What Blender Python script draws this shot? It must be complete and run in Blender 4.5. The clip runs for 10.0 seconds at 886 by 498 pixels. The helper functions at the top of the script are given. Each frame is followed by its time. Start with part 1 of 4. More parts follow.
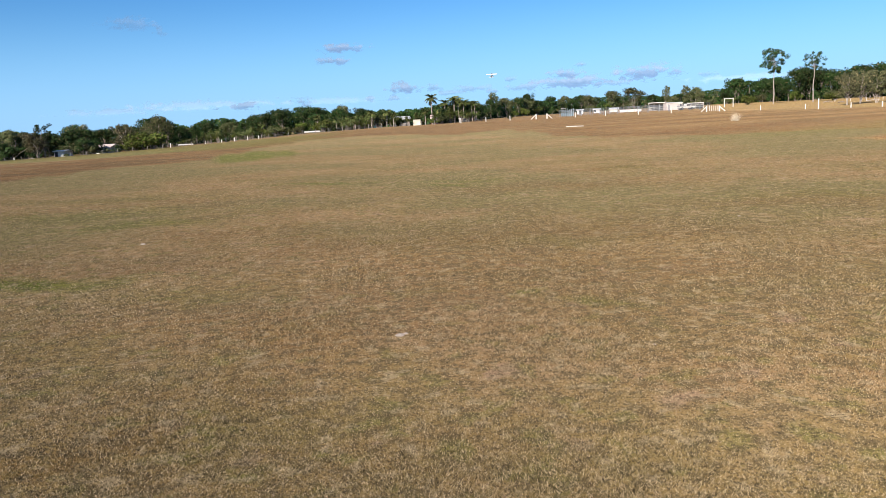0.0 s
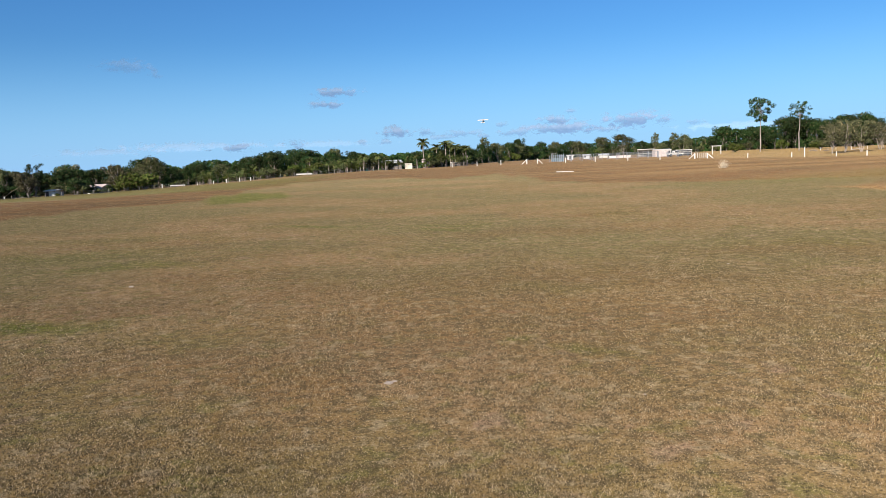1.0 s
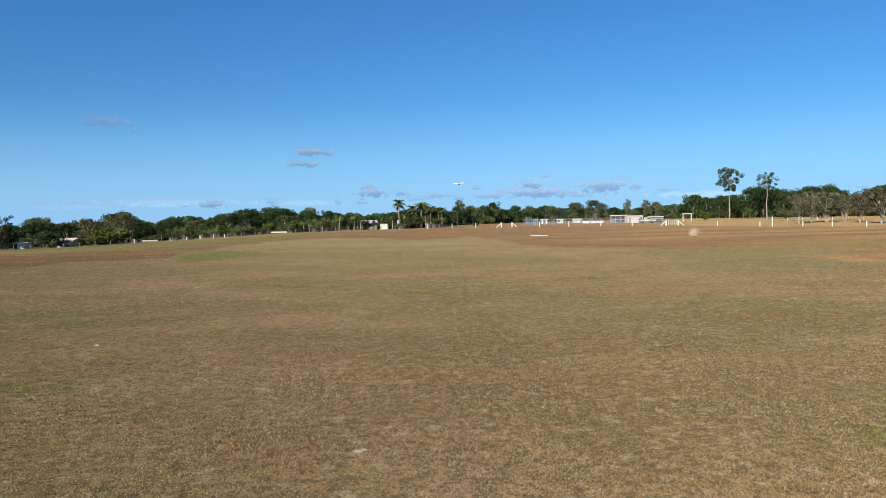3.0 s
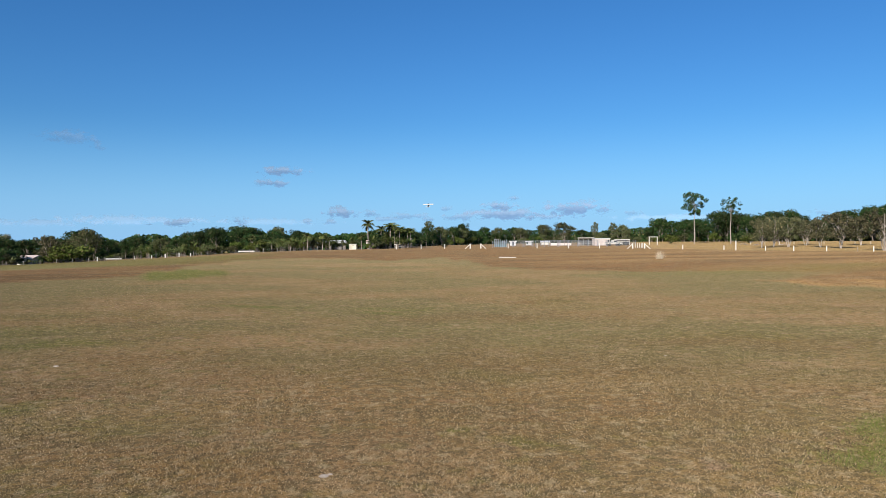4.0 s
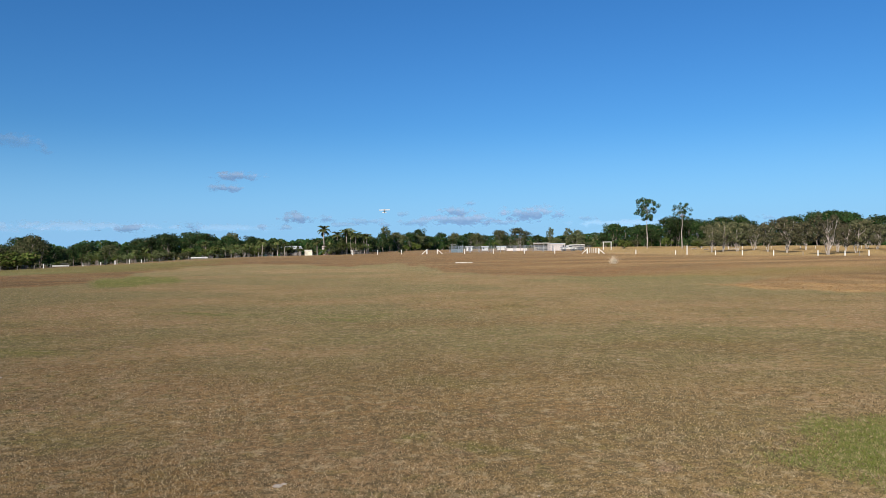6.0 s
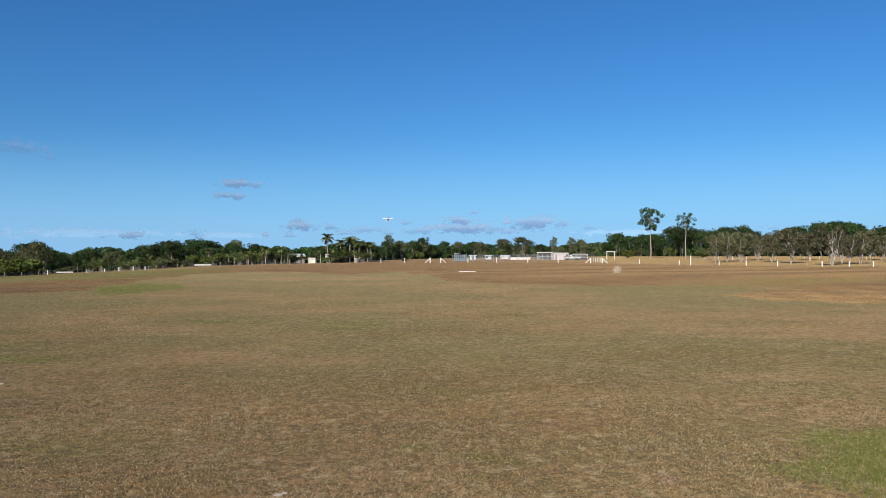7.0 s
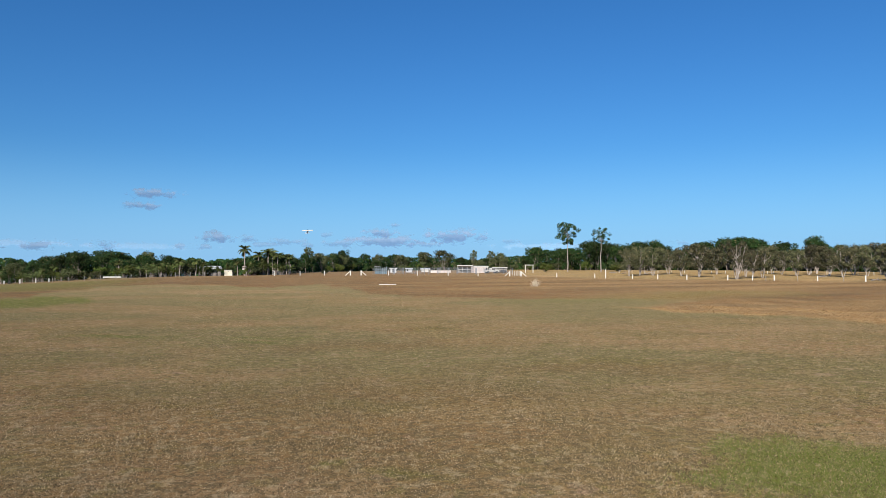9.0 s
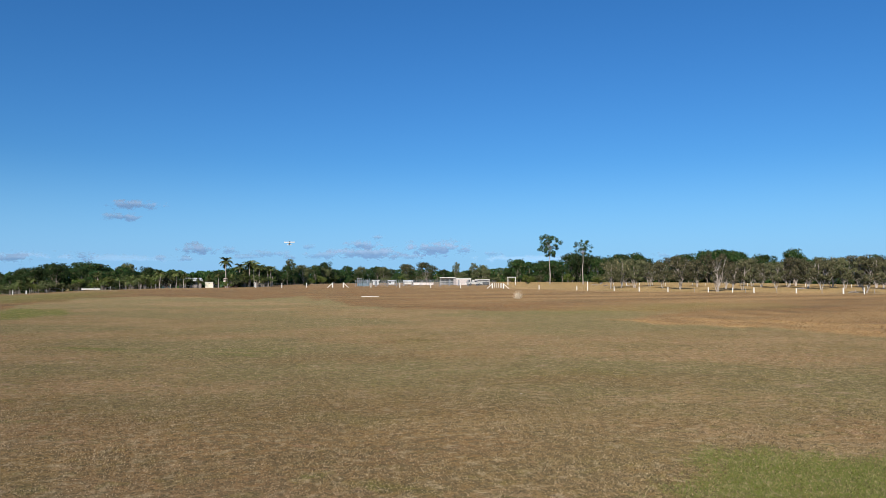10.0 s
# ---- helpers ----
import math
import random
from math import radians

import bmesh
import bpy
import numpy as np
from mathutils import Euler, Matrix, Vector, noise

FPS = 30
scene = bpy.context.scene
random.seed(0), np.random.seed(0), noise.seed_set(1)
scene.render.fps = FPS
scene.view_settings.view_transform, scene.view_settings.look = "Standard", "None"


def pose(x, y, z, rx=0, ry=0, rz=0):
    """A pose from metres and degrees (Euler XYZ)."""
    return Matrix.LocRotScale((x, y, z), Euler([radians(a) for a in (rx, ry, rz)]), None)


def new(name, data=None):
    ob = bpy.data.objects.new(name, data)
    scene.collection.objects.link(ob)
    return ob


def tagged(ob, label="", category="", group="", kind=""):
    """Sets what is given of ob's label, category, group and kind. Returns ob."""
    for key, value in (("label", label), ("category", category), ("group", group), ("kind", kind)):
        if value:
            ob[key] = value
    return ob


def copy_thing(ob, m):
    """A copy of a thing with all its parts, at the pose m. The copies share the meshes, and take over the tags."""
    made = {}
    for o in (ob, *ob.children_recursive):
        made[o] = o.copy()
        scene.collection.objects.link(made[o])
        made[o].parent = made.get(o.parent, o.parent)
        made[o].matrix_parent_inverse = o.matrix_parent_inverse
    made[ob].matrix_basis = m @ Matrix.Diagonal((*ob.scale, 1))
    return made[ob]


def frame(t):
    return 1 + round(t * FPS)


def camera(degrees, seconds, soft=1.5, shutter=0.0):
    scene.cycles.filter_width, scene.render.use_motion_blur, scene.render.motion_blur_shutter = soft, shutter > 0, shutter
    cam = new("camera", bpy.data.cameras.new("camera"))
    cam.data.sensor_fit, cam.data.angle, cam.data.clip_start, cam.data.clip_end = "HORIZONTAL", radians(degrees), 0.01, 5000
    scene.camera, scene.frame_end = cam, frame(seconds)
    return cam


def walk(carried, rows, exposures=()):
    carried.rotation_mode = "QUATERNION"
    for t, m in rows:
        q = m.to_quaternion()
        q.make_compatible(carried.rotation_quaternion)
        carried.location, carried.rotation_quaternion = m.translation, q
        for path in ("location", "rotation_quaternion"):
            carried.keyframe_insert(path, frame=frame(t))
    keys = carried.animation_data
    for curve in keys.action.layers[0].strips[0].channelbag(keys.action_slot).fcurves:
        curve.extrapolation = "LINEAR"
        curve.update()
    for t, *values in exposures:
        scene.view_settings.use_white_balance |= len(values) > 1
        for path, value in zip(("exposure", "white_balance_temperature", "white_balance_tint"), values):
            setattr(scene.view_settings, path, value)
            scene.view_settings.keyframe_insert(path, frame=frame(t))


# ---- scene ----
# ---- the camera: held in the hand at eye height, turning where it stands ----
cam = camera(60.73, 10.0, soft=0.5)
ROWS = [
    (0.0, -0.014, -0.009, 1.529, -0.00, -9.57, 2.82),
    (0.5, -0.010, 0.001, 1.540, -0.47, -8.19, 2.64),
    (1.0, -0.011, -0.005, 1.558, -0.64, -6.34, 2.21),
    (1.5, -0.009, -0.008, 1.570, -0.93, -5.03, 1.80),
    (2.0, -0.012, -0.008, 1.580, -1.39, -3.94, 1.22),
    (2.2, -0.012, -0.006, 1.586, -1.53, -3.42, 1.13),
    (3.3, -0.011, 0.003, 1.596, -3.17, -1.31, 0.74),
    (3.5, -0.008, 0.004, 1.599, -3.70, -1.03, 0.56),
    (4.0, -0.011, 0.001, 1.608, -4.86, -0.21, 0.37),
    (4.5, -0.013, -0.001, 1.613, -5.62, 0.49, 0.33),
    (5.0, -0.010, -0.005, 1.619, -6.28, 0.92, 0.37),
    (5.5, -0.007, -0.003, 1.608, -7.18, 0.52, 0.31),
    (6.0, 0.002, -0.006, 1.616, -8.14, 0.18, 0.55),
    (6.2, 0.003, -0.001, 1.616, -8.51, 0.36, 0.52),
    (7.3, 0.009, -0.011, 1.620, -7.75, 0.86, 0.14),
    (7.5, -0.002, -0.015, 1.619, -7.95, 0.76, -0.00),
    (8.0, 0.006, -0.008, 1.627, -10.62, 0.97, 0.12),
    (8.5, 0.025, 0.017, 1.625, -13.06, 1.21, 0.09),
    (9.0, 0.027, 0.014, 1.625, -13.89, 1.80, 0.03),
    (9.5, 0.026, 0.021, 1.615, -14.50, 2.44, -0.07),
    (10.0, 0.030, 0.026, 1.617, -15.21, 2.72, -0.00),
]
EXPOSURES = [(0.0, 0.94, 5650, 13), (0.5, 0.84, 5650, 13), (2.0, 0.71, 5600, 12), (4.5, 0.61, 5500, 10), (10.0, 0.52, 5400, 10)]
walk(cam, [(t, pose(x, y, z, 90 + pitch, roll, yaw)) for t, x, y, z, yaw, pitch, roll in ROWS], EXPOSURES)

# ---- sky and sun: low morning sun from behind the camera's left shoulder ----
SUN_UP, SUN_FROM = 28.0, 213.0
world = bpy.data.worlds.new("sky")
scene.world = world
world.use_nodes = True
wn = world.node_tree
sky = wn.nodes.new("ShaderNodeTexSky")
sky.sky_type = "NISHITA"
sky.sun_disc = False
sky.sun_elevation, sky.sun_rotation = radians(SUN_UP), radians(SUN_FROM)
sky.air_density, sky.dust_density, sky.ozone_density = 1.0, 0.45, 3.6
deep = wn.nodes.new("ShaderNodeHueSaturation")
deep.inputs["Saturation"].default_value = 1.12
wn.links.new(sky.outputs["Color"], deep.inputs["Color"])
cool = wn.nodes.new("ShaderNodeMix")
cool.data_type, cool.blend_type = "RGBA", "MULTIPLY"
cool.inputs[0].default_value, cool.inputs[7].default_value = 1.0, (0.68, 0.95, 1.11, 1)
wn.links.new(deep.outputs["Color"], cool.inputs[6])
# pale haze towards the horizon, the same all round
ray = wn.nodes.new("ShaderNodeTexCoord")
up = wn.nodes.new("ShaderNodeSeparateXYZ")
wn.links.new(ray.outputs["Generated"], up.inputs[0])
low = wn.nodes.new("ShaderNodeMapRange")
low.interpolation_type = "SMOOTHSTEP"
low.inputs["From Min"].default_value, low.inputs["From Max"].default_value = 0.17, -0.02
low.inputs["To Max"].default_value = 0.72
wn.links.new(up.outputs["Z"], low.inputs["Value"])
haze = wn.nodes.new("ShaderNodeMix")
haze.data_type = "RGBA"
haze.inputs[7].default_value = (4.3, 7.3, 10.6, 1)
wn.links.new(low.outputs["Result"], haze.inputs[0])
wn.links.new(cool.outputs[2], haze.inputs[6])
wn.links.new(haze.outputs[2], wn.nodes["Background"].inputs["Color"])
wn.nodes["Background"].inputs["Strength"].default_value = 0.0545
sun_data = bpy.data.lights.new("sun", "SUN")
sun_data.energy, sun_data.angle, sun_data.color = 4.4, radians(0.55), (1.0, 0.86, 0.68)
sun = new("sun", sun_data)
way = Vector((-math.sin(radians(SUN_FROM)) * math.cos(radians(SUN_UP)), -math.cos(radians(SUN_FROM)) * math.cos(radians(SUN_UP)), -math.sin(radians(SUN_UP))))
sun.rotation_euler = way.to_track_quat("-Z", "Y").to_euler()
sun.location = (-60, -70, 50)

# ---- helpers for meshes and parts ----
rng = np.random.default_rng(7)


def raw_mesh(name, verts, faces, material, smooth=False):
    """A mesh from arrays: verts (n, 3), faces of one size (m, k)."""
    verts, faces = np.asarray(verts, np.float32), np.asarray(faces, np.int32)
    me = bpy.data.meshes.new(name)
    k = faces.shape[1]
    me.vertices.add(len(verts))
    me.vertices.foreach_set("co", verts.ravel())
    me.loops.add(faces.size)
    me.loops.foreach_set("vertex_index", faces.ravel())
    me.polygons.add(len(faces))
    me.polygons.foreach_set("loop_start", np.arange(0, faces.size, k, dtype=np.int32))
    me.polygons.foreach_set("loop_total", np.full(len(faces), k, np.int32))
    if smooth:
        me.polygons.foreach_set("use_smooth", np.ones(len(faces), bool))
    me.update(calc_edges=True)
    me.materials.append(material)
    return me


def part(name, data, parent=None, label="", m=None):
    """One mesh object under a thing or a part."""
    ob = new(name, data)
    if parent:
        ob.parent = parent
    if m is not None:
        ob.matrix_basis = m
    if label:
        ob["label"] = label
    return ob


def bm_mesh(name, bm, material, bevel=0.0):
    if bevel:
        bmesh.ops.bevel(bm, geom=bm.edges[:], offset=bevel, segments=1, affect="EDGES")
    bmesh.ops.recalc_face_normals(bm, faces=bm.faces)
    me = bpy.data.meshes.new(name)
    bm.to_mesh(me)
    bm.free()
    me.materials.append(material)
    return me


def box(bm, x0, x1, y0, y1, z0, z1, m=None):
    t = Matrix.Translation(((x0 + x1) / 2, (y0 + y1) / 2, (z0 + z1) / 2)) @ Matrix.Diagonal((x1 - x0, y1 - y0, z1 - z0, 1))
    bmesh.ops.create_cube(bm, size=1, matrix=(m @ t) if m is not None else t)


def block(name, x0, x1, y0, y1, z0, z1, material, bevel=0.0, m=None):
    bm = bmesh.new()
    box(bm, x0, x1, y0, y1, z0, z1, m)
    return bm_mesh(name, bm, material, bevel)


def bar(bm, a, b, w, h=None):
    """A squared bar from a to b."""
    a, b = Vector(a), Vector(b)
    q = (b - a).to_track_quat("X", "Z").to_matrix().to_4x4()
    box(bm, 0, (b - a).length, -w / 2, w / 2, -(h or w) / 2, (h or w) / 2, Matrix.Translation(a) @ q)


def tube(points, radii, sides=6):
    """Vertices and quads of a tapering limb along points."""
    vs, fs = [], []
    pts = [Vector(p) for p in points]
    for i, p in enumerate(pts):
        d = (pts[min(i + 1, len(pts) - 1)] - pts[max(i - 1, 0)]).normalized()
        u = d.orthogonal().normalized()
        w = d.cross(u)
        for s in range(sides):
            a = 2 * math.pi * s / sides
            vs.append(p + (u * math.cos(a) + w * math.sin(a)) * radii[i])
        if i:
            k = (i - 1) * sides
            fs += [(k + s, k + (s + 1) % sides, k + sides + (s + 1) % sides, k + sides + s) for s in range(sides)]
    return vs, fs


def limbs_mesh(name, limbs, material, sides=6):
    vs, fs = [], []
    for pts, radii in limbs:
        v, f = tube(pts, radii, sides)
        fs += [tuple(i + len(vs) for i in q) for q in f]
        vs += v
    return raw_mesh(name, [tuple(v) for v in vs], fs, material, True)


def leaf_quads(centres, sizes, g, droop=0.0, out=None):
    """Small leaf sprays at the centres, turned at random or facing roughly along out."""
    n = len(centres)
    face = g.normal(size=(n, 3))
    if out is not None:
        face = face * 0.42 + out + (0, 0, 0.25)
    a = np.cross(face, g.normal(size=(n, 3)))
    a[:, 2] -= droop
    a /= np.linalg.norm(a, axis=1)[:, None]
    b = np.cross(face, a)
    b /= np.linalg.norm(b, axis=1)[:, None]
    s = np.asarray(sizes)[:, None]
    a, b = a * s, b * s * 0.6
    c = np.asarray(centres)
    v = np.stack([c - a, c + b - a * 0.1, c + a, c - b + a * 0.1], 1).reshape(-1, 3)
    return v, np.arange(4 * n).reshape(n, 4)


# ---- materials ----
def nodes_of(name):
    m = bpy.data.materials.new(name)
    m.use_nodes = True
    nt = m.node_tree
    return m, nt, nt.nodes["Principled BSDF"]


def node(nt, kind, **inputs):
    n = nt.nodes.new(kind)
    for k, v in inputs.items():
        sock = n.inputs[k.replace("_", " ")]
        if isinstance(v, bpy.types.NodeSocket):
            nt.links.new(v, sock)
        else:
            sock.default_value = v
    return n


def noise_at(nt, vector, scale, detail=3.0, rough=0.55):
    return node(nt, "ShaderNodeTexNoise", Vector=vector, Scale=scale, Detail=detail, Roughness=rough).outputs["Fac"]


def ramp(nt, value, lo, hi):
    n = node(nt, "ShaderNodeMapRange", Value=value)
    n.interpolation_type = "SMOOTHSTEP"
    n.inputs["From Min"].default_value, n.inputs["From Max"].default_value = lo, hi
    return n.outputs["Result"]


def mix(nt, fac, a, b, blend="MIX"):
    n = nt.nodes.new("ShaderNodeMix")
    n.data_type, n.blend_type = "RGBA", blend
    for sock, v in ((n.inputs[0], fac), (n.inputs[6], a), (n.inputs[7], b)):
        if isinstance(v, bpy.types.NodeSocket):
            nt.links.new(v, sock)
        else:
            sock.default_value = (*v, 1) if isinstance(v, tuple) else v
    return n.outputs[2]


def times(nt, a, b, op="MULTIPLY"):
    n = nt.nodes.new("ShaderNodeMath")
    n.operation = op
    for sock, v in zip(n.inputs, (a, b)):
        if isinstance(v, bpy.types.NodeSocket):
            nt.links.new(v, sock)
        else:
            sock.default_value = v
    return n.outputs[0]


def surface(name, a, b, scale=2.0, rough=0.7, metal=0.0, bump=0.15, vary=0.25):
    """Two colours mingled at two scales, each thing a little lighter or darker."""
    m, nt, bsdf = nodes_of(name)
    co = node(nt, "ShaderNodeTexCoord").outputs["Object"]
    coarse, fine = noise_at(nt, co, scale, 4), noise_at(nt, co, scale * 9, 3)
    col = mix(nt, ramp(nt, coarse, 0.32, 0.68), a, b)
    col = mix(nt, times(nt, ramp(nt, fine, 0.35, 0.75), 0.35), col, tuple(c * 0.6 for c in a))
    info = node(nt, "ShaderNodeObjectInfo").outputs["Random"]
    shade = node(nt, "ShaderNodeHueSaturation", Color=col, Value=times(nt, times(nt, info, vary), 1 - vary / 2, "ADD"))
    nt.links.new(shade.outputs["Color"], bsdf.inputs["Base Color"])
    bsdf.inputs["Roughness"].default_value, bsdf.inputs["Metallic"].default_value = rough, metal
    if bump:
        bp = node(nt, "ShaderNodeBump", Height=fine, Strength=bump, Distance=0.02)
        nt.links.new(bp.outputs["Normal"], bsdf.inputs["Normal"])
    return m


def foliage(name, a, b, dry=(0.16, 0.12, 0.05), dry_share=0.12, lets=0.15):
    """Leaves: a and b by spray, a few dry; some light passes through."""
    m, nt, bsdf = nodes_of(name)
    isl = node(nt, "ShaderNodeNewGeometry").outputs["Random Per Island"]
    pos = node(nt, "ShaderNodeNewGeometry").outputs["Position"]
    info = node(nt, "ShaderNodeObjectInfo").outputs["Random"]
    big = noise_at(nt, pos, 0.35, 2)
    col = mix(nt, times(nt, times(nt, isl, 0.6), times(nt, big, 0.4), "ADD"), a, b)
    col = mix(nt, ramp(nt, isl, 1 - dry_share, 1.0), col, dry)
    hs = node(nt, "ShaderNodeHueSaturation", Color=col, Value=times(nt, times(nt, info, 0.8), 0.6, "ADD"), Hue=times(nt, times(nt, info, 0.03), 0.485, "ADD"))
    nt.links.new(hs.outputs["Color"], bsdf.inputs["Base Color"])
    bsdf.inputs["Roughness"].default_value = 0.6
    bsdf.inputs["Specular IOR Level"].default_value = 0.12
    trans = node(nt, "ShaderNodeBsdfTranslucent", Color=hs.outputs["Color"])
    mx = node(nt, "ShaderNodeMixShader", Fac=lets)
    nt.links.new(bsdf.outputs[0], mx.inputs[1])
    nt.links.new(trans.outputs[0], mx.inputs[2])
    nt.links.new(mx.outputs[0], nt.nodes["Material Output"].inputs["Surface"])
    return m


def turf_colour(nt):
    """Colour of the turf from where it grows: mown lawn, rough brown grass, straw, green patches and the paddock."""
    pos = node(nt, "ShaderNodeNewGeometry").outputs["Position"]
    zone = node(nt, "ShaderNodeSeparateColor", Color=attribute(nt, "zone", "Color")).outputs
    field = attribute(nt, "field", "Fac")
    n0, n1, n2 = noise_at(nt, pos, 0.085, 3), noise_at(nt, pos, 0.3, 5, 0.6), noise_at(nt, pos, 1.3, 5, 0.65)
    n3, n4 = noise_at(nt, pos, 9, 4, 0.7), noise_at(nt, pos, 48, 3, 0.7)
    other = node(nt, "ShaderNodeVectorMath", Vector=pos)
    other.inputs[1].default_value = (31.7, 12.9, 4.4)
    n5, n6 = noise_at(nt, other.outputs[0], 0.42, 5, 0.6), noise_at(nt, other.outputs[0], 3.6, 4, 0.6)
    col = mix(nt, ramp(nt, n1, 0.43, 0.57), (0.250, 0.188, 0.075), (0.320, 0.226, 0.106))
    col = mix(nt, times(nt, ramp(nt, n5, 0.50, 0.60), 0.45), col, (0.285, 0.182, 0.088))
    col = mix(nt, times(nt, ramp(nt, n0, 0.44, 0.54), 0.9), col, (0.200, 0.180, 0.072))
    col = mix(nt, times(nt, ramp(nt, n2, 0.52, 0.64), 0.5), col, (0.385, 0.280, 0.150))
    col = mix(nt, times(nt, ramp(nt, n6, 0.53, 0.64), 0.6), col, (0.170, 0.175, 0.050))
    col = mix(nt, times(nt, ramp(nt, noise_at(nt, other.outputs[0], 2.3, 3, 0.6), 0.62, 0.70), 0.6), col, (0.400, 0.290, 0.200))
    rough = mix(nt, ramp(nt, n1, 0.42, 0.58), (0.255, 0.138, 0.051), (0.190, 0.105, 0.041))
    rough = mix(nt, times(nt, ramp(nt, n2, 0.50, 0.60), 0.75), rough, (0.145, 0.088, 0.037))
    band = node(nt, "ShaderNodeVectorMath", Vector=pos)
    band.operation = "MULTIPLY"
    band.inputs[1].default_value = (0.22, 0.8, 1.0)
    rough = mix(nt, times(nt, ramp(nt, noise_at(nt, band.outputs[0], 0.33, 5, 0.65), 0.48, 0.58), 0.85), rough, (0.120, 0.074, 0.034))
    rough = mix(nt, times(nt, ramp(nt, noise_at(nt, band.outputs[0], 0.21, 5, 0.65), 0.53, 0.63), 0.6), rough, (0.330, 0.232, 0.110))
    rough = mix(nt, times(nt, ramp(nt, n5, 0.52, 0.62), 0.55), rough, (0.215, 0.150, 0.062))
    straw = mix(nt, ramp(nt, n2, 0.35, 0.65), (0.460, 0.300, 0.120), (0.620, 0.440, 0.195))
    green = mix(nt, ramp(nt, n2, 0.35, 0.65), (0.100, 0.140, 0.015), (0.162, 0.172, 0.028))
    paddock = mix(nt, ramp(nt, n5, 0.4, 0.62), (0.350, 0.250, 0.088), (0.285, 0.190, 0.070))
    streak = node(nt, "ShaderNodeVectorMath", Vector=pos)
    streak.operation = "MULTIPLY"
    streak.inputs[1].default_value = (0.55, 1.0, 1.0)
    col = mix(nt, times(nt, ramp(nt, noise_at(nt, streak.outputs[0], 0.6, 5, 0.7), 0.48, 0.62), 0.38), col, (0.150, 0.132, 0.060))
    col = mix(nt, field, col, paddock)
    col = mix(nt, zone["Red"], col, rough)
    col = mix(nt, zone["Green"], col, straw)
    col = mix(nt, zone["Blue"], col, green)
    col = mix(nt, 1.0, col, (1.00, 0.905, 0.865), "MULTIPLY")
    return col, n3, n4, pos


def attribute(nt, name, out):
    n = nt.nodes.new("ShaderNodeAttribute")
    n.attribute_name = name
    return n.outputs[out]


def turf_material():
    m, nt, bsdf = nodes_of("turf")
    col, n3, n4, pos = turf_colour(nt)
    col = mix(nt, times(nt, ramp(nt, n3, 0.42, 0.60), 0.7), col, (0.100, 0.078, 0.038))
    col = mix(nt, times(nt, ramp(nt, noise_at(nt, pos, 5.5, 3, 0.75), 0.54, 0.66), 0.65), col, (0.38, 0.295, 0.165))
    # near-black flecks in the colour stand for soil and shade between blades
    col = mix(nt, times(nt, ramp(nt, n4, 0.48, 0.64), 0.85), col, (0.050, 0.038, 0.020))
    col = mix(nt, times(nt, ramp(nt, noise_at(nt, pos, 75, 2), 0.58, 0.72), 0.6), col, (0.42, 0.33, 0.19))
    nt.links.new(col, bsdf.inputs["Base Color"])
    bsdf.inputs["Roughness"].default_value = 0.95
    bsdf.inputs["Specular IOR Level"].default_value = 0.03
    bsdf.inputs["Diffuse Roughness"].default_value = 1.0
    height = times(nt, times(nt, n3, 0.6), n4, "ADD")
    bp = node(nt, "ShaderNodeBump", Height=height, Strength=0.9, Distance=0.03)
    nt.links.new(bp.outputs["Normal"], bsdf.inputs["Normal"])
    return m


def blade_material(name, straw_share, tint, lets=0.15, straw=(0.52, 0.385, 0.20), dark=(0.110, 0.088, 0.042)):
    m, nt, bsdf = nodes_of(name)
    col, n3, n4, pos = turf_colour(nt)
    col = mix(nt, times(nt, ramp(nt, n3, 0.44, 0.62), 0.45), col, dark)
    col = mix(nt, times(nt, ramp(nt, noise_at(nt, pos, 5.5, 3, 0.75), 0.54, 0.68), 0.5), col, (0.36, 0.28, 0.16))
    isl = node(nt, "ShaderNodeNewGeometry").outputs["Random Per Island"]
    col = mix(nt, ramp(nt, isl, 1 - straw_share, 1.0), col, straw)
    # a random share of blades is coloured darker, imitating shaded gaps in the grass
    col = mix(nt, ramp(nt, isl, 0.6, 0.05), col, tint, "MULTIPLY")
    lit = node(nt, "ShaderNodeBsdfTranslucent", Color=col)
    mx = node(nt, "ShaderNodeMixShader", Fac=lets)
    nt.links.new(bsdf.outputs[0], mx.inputs[1])
    nt.links.new(lit.outputs[0], mx.inputs[2])
    nt.links.new(mx.outputs[0], nt.nodes["Material Output"].inputs["Surface"])
    nt.links.new(col, bsdf.inputs["Base Color"])
    bsdf.inputs["Roughness"].default_value = 0.6
    bsdf.inputs["Diffuse Roughness"].default_value = 1.0
    bsdf.inputs["Specular IOR Level"].default_value = 0.08
    return m


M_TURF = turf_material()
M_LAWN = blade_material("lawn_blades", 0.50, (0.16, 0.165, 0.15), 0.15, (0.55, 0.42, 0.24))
M_DRY = blade_material("dry_blades", 0.15, (0.80, 0.78, 0.75), 0.5, (0.46, 0.31, 0.135), (0.21, 0.125, 0.052))
M_SWARD = blade_material("tussock_blades", 0.30, (0.62, 0.62, 0.58), 0.3, (0.46, 0.34, 0.18))
M_GREEN = foliage("green_blades", (0.110, 0.145, 0.018), (0.225, 0.240, 0.048), (0.40, 0.34, 0.16), 0.3, 0.15)
M_GUM = foliage("gum_leaves", (0.014, 0.034, 0.008), (0.050, 0.078, 0.018))
M_OLIVE = foliage("olive_leaves", (0.062, 0.076, 0.024), (0.118, 0.118, 0.044), (0.2, 0.15, 0.08), 0.2)
M_PAPER = foliage("paperbark_leaves", (0.064, 0.064, 0.027), (0.120, 0.112, 0.048), (0.25, 0.19, 0.10), 0.2)
